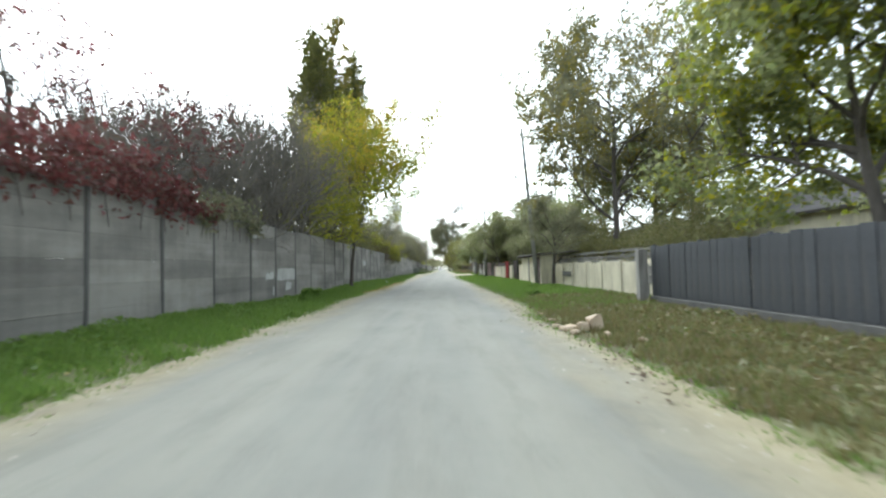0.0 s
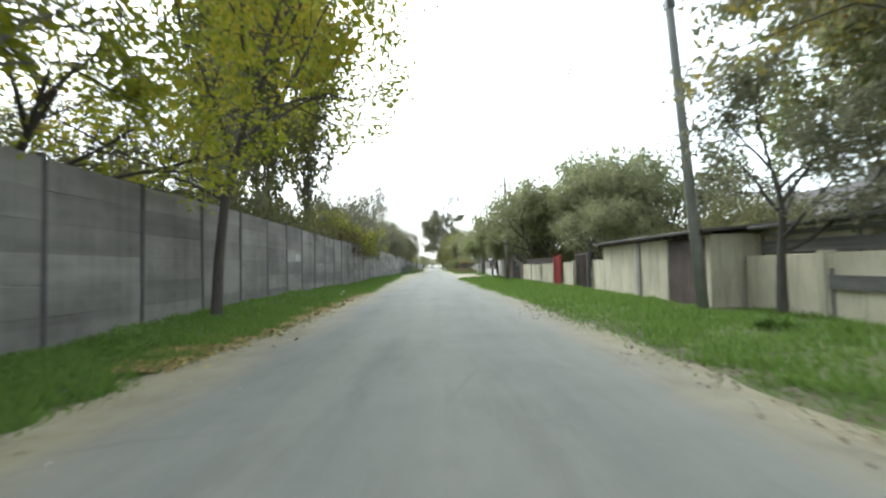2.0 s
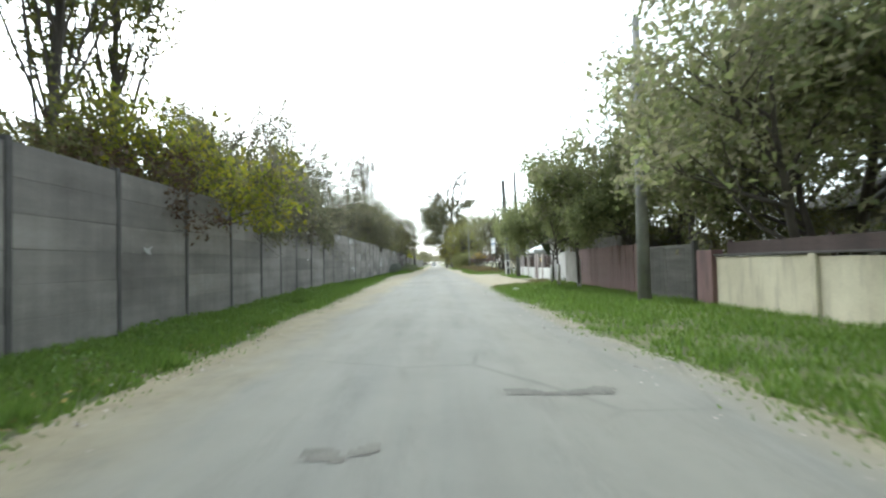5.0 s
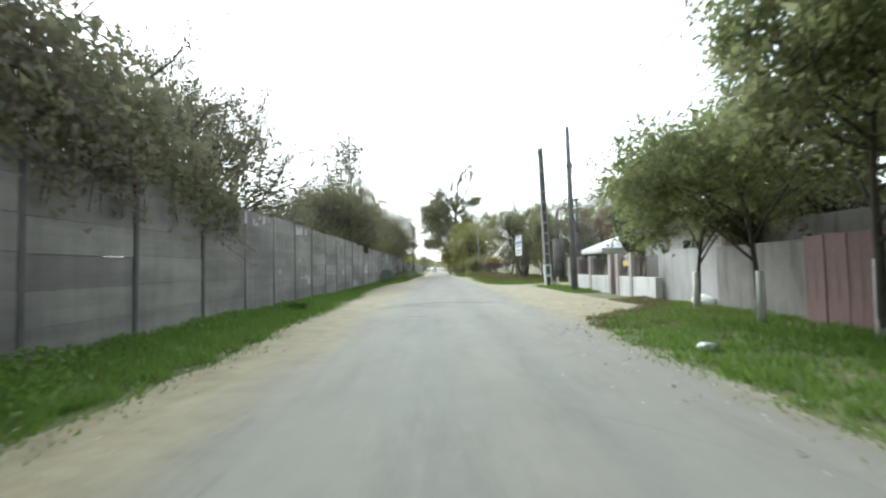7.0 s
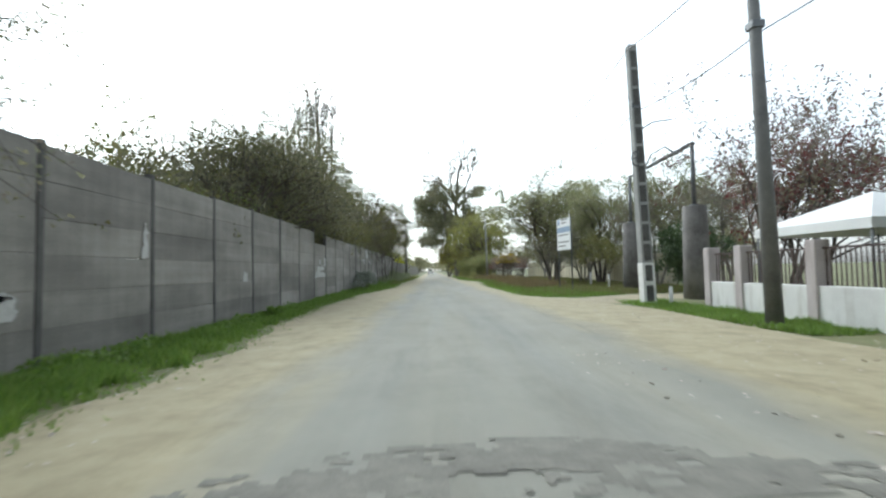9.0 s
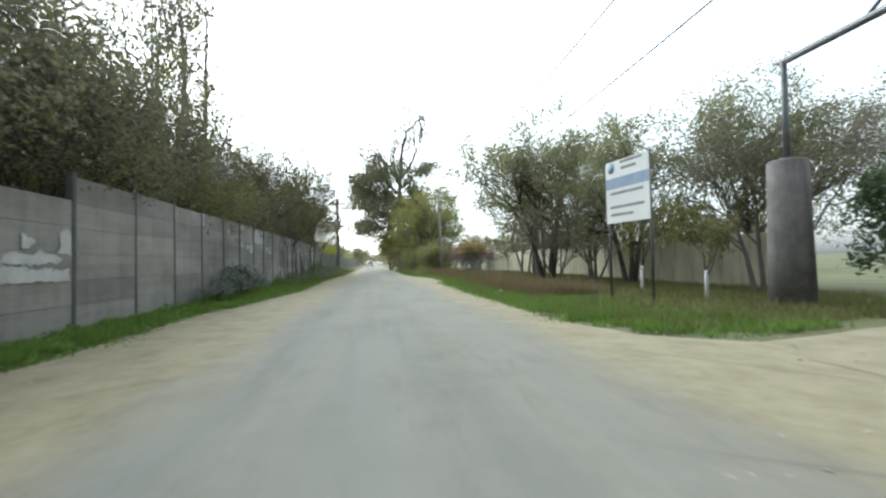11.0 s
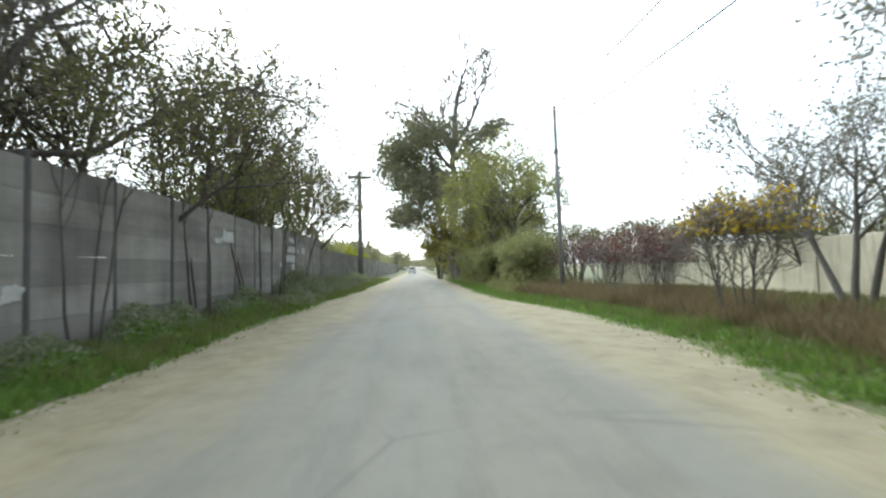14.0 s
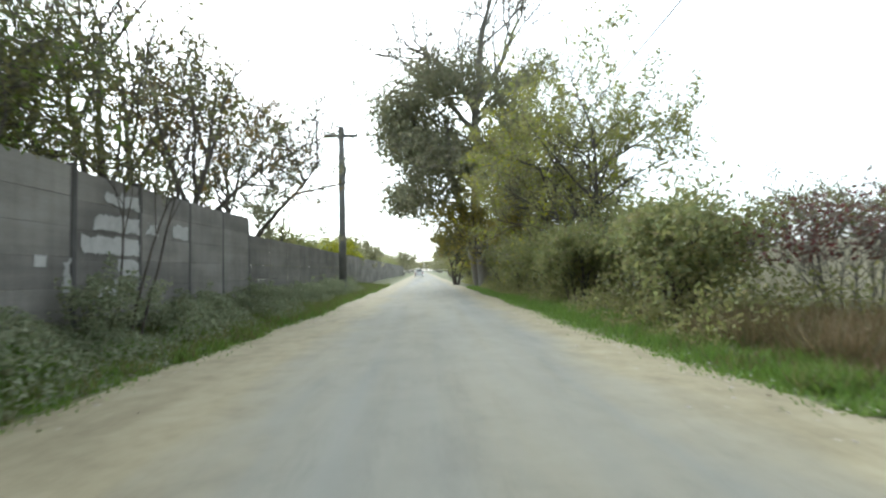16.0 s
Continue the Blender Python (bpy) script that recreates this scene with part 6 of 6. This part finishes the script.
weed_bank(grass_rng, (110.0, 128.0), (-5.42, -3.9), 0.42, 16000, L_GRASS, "leafy green weeds at the foot of the wall")
weed_bank(grass_rng, (111.0, 145.0), (-5.42, -4.2), 0.75, 26000, L_WEED, "dusty grey green weeds along the foot of the wall")
weed_bank(grass_rng, (120.0, 150.0), (-5.4, -3.5), 0.8, 30000, L_WEED, "tall grey green weeds along the foot of the wall", 0.08, 0.04)
weed_bank(grass_rng, (2.0, 62.0), (-5.42, -3.6), 0.22, 26000, L_GRASS, "low leafy weeds in the verge grass", 0.08, 0.05)
weed_bank(grass_rng, (62.0, 110.0), (-5.42, -4.5), 0.24, 16000, L_GRASS, "low leafy weeds along the wall", 0.08, 0.05)
weed_bank(grass_rng, (2.0, 20.0), (4.2, 7.9), 0.18, 12000, L_DRYGRASS, "low dry weeds before a metal fence", 0.08, 0.05)

weed_bank(grass_rng, (125.0, 168.0), (3.9, 7.2), 1.3, 42000, L_THICKET, "tangled yellowish green undergrowth below a thicket", 0.1, 0.055)
weed_bank(grass_rng, (118.5, 150.0), (4.9, 7.8), 0.7, 26000, L_RUST, "tawny dry weeds below roadside bushes", 0.06, 0.022)


def litter(name, rng, count, xfun, ys, material, label, size=0.07):
    y = rng.uniform(*ys, count)
    x = xfun(y) + rng.normal(0, 0.35, count)
    z = np.maximum(land(x, y), 0.03) + 0.012
    c = np.stack([x, y, z], 1)
    a = rng.uniform(0, 6.28, count)
    u = np.stack([np.cos(a), np.sin(a), rng.normal(0, 0.2, count)], 1) * size / 2 * rng.uniform(0.6, 1.3, (count, 1))
    v = np.stack([-np.sin(a), np.cos(a), rng.normal(0, 0.3, count)], 1) * size / 3
    q = np.stack([c - u, c + v, c + u, c - v], 1).reshape(-1, 3)
    return tagged(new(name, quick_mesh(name, q, 4, material)), label, "leaf litter", kind="stuff")


litter("fallen_leaves", grass_rng, 9000, lambda y: left_edge(y) - 0.2, (25.0, 42.0), L_LITTER, "fallen yellow leaves along the road edge", 0.09)
litter("fallen_leaves", grass_rng, 900, lambda y: left_edge(y) - 0.5, (2.0, 60.0), L_LITTER, "scattered fallen yellow leaves on the verge")
litter("fallen_leaves", grass_rng, 1500, lambda y: right_edge(y) - 0.1, (4.0, 34.0), L_BROWN, "brown leaves and twigs along the road edge")
litter("fallen_leaves", grass_rng, 1600, lambda y: right_edge(y) + 1.1 + 0.9 * np.sin(y * 9.1), (65.5, 73.5), L_BROWN, "brown leaves and twigs on bare dirt", 0.08)
litter("gravel", grass_rng, 700, lambda y: 3.4 + 1.6 * np.sin(y * 11.3), (60.0, 86.0), M_STONE, "broken pale rubble on the dirt shoulder", 0.055)
litter("gravel", grass_rng, 2600, lambda y: right_edge(y) - 0.4, (2.0, 150.0), M_STONE, "small pale gravel along the road edge", 0.05)
litter("gravel", grass_rng, 2200, lambda y: left_edge(y) + 0.35, (2.0, 150.0), M_STONE, "small pale gravel along the road edge", 0.05)


def stone(place, size, seed, turn, tilt=0.0):
    rng = np.random.default_rng(seed)
    bm = block(-size[0] / 2, size[0] / 2, -size[1] / 2, size[1] / 2, -0.02, size[2], 0.025)
    bmesh.ops.subdivide_edges(bm, edges=bm.edges[:], cuts=1)
    for v in bm.verts:
        v.co += Vector(rng.normal(0, 0.05, 3)) * min(size)
    me = bpy.data.meshes.new("stone")
    bm.to_mesh(me)
    bm.free()
    me.materials.append(M_TAN)
    ob = new("stone", me)
    ob.matrix_basis = pose(*place, rng.uniform(-6, 6), tilt + rng.uniform(-6, 6), turn)
    return tagged(ob, "broken tan stone lying at the road edge", "stone", "stones at the road edge")


for k, (x, y, sx, sy, sz, t, tilt) in enumerate(((4.02, 9.0, 0.24, 0.24, 0.26, 12, -14), (3.76, 8.95, 0.2, 0.18, 0.15, -20, 5), (3.52, 9.1, 0.36, 0.22, 0.07, 30, 0), (3.9, 9.5, 0.24, 0.2, 0.08, 60, 0), (3.5, 8.6, 0.18, 0.14, 0.06, 50, 0), (3.4, 9.6, 0.15, 0.12, 0.05, 5, 0), (3.95, 8.2, 0.16, 0.13, 0.06, 80, 0), (4.3, 7.6, 0.14, 0.12, 0.05, 33, 0), (3.55, 10.6, 0.16, 0.1, 0.05, 10, 0), (3.6, 12.0, 0.14, 0.12, 0.05, 70, 0))):
    stone((x, y, 0.03), (sx, sy, sz), 200 + k, t, tilt)


def scrap(name, label, place, size, material, turn=0):
    """A crumpled scrap of litter."""
    rng = np.random.default_rng(int(place[1] * 10))
    bm = bmesh.new()
    bmesh.ops.create_icosphere(bm, subdivisions=2, radius=0.5)
    for v in bm.verts:
        v.co = Vector((v.co.x * size[0], v.co.y * size[1], max(0, v.co.z + 0.25) * size[2])) + Vector(rng.normal(0, 0.02, 3))
    me = bpy.data.meshes.new(name)
    bm.to_mesh(me)
    bm.free()
    me.materials.append(material)
    ob = new(name, me)
    ob.matrix_basis = pose(*place, 0, 0, turn)
    return tagged(ob, label, "litter")


scrap("plastic_bag", "crumpled pale blue plastic bag on the dirt", (3.55, 63.0, 0.02), (0.3, 0.22, 0.16), M_CANVAS)
scrap("plastic_bag", "crumpled white plastic bag in the grass", (4.75, 100.4, 0.06), (0.24, 0.15, 0.11), M_CANVAS, 40)
scrap("paper_scrap", "white paper scrap in the grass", (-3.9, 41.7, 0.14), (0.07, 0.06, 0.05), M_CANVAS)
scrap("paper_scrap", "white paper scrap in the grass", (-3.6, 39.6, 0.14), (0.09, 0.07, 0.05), M_CANVAS, 30)


def far_car():
    """A small hatchback seen from behind, far down the street."""
    ob = thing("car", "small white hatchback standing far along the street", "car", (-0.7, 214.0, 0.03))
    bm = block(-0.82, 0.82, -1.9, 1.9, 0.28, 0.92, 0.08)
    part("body", bm, M_CANVAS, ob)
    bm = block(-0.72, 0.72, -1.75, 0.7, 0.92, 1.45, 0.1)
    for v in bm.verts:
        if v.co.z > 1.2:
            v.co.x *= 0.86
            v.co.y = -0.5 + (v.co.y + 0.5) * 0.8
    part("cabin", bm, M_CANVAS, ob)
    part("rear_window", block(-0.58, 0.58, -1.74, -1.72, 1.0, 1.36, 0.01), M_GLASS, ob, "dark rear window")
    for sx in (-1, 1):
        part("tail_light", block(sx * 0.7 - 0.09, sx * 0.7 + 0.09, -1.93, -1.9, 0.62, 0.86, 0.01), M_RED, ob)
        for yy in (-1.2, 1.2):
            part("wheel", tube([(sx * 0.66, yy, 0.3), (sx * 0.84, yy, 0.3)], [0.3, 0.3], 16), M_WIRE, ob, "black rubber tyre")
    return ob


far_car()
scrap("sack", "bulging white sack lying at the foot of a yard wall", (7.15, 69.4, 0.08), (0.45, 0.85, 0.4), M_CANVAS, 8)
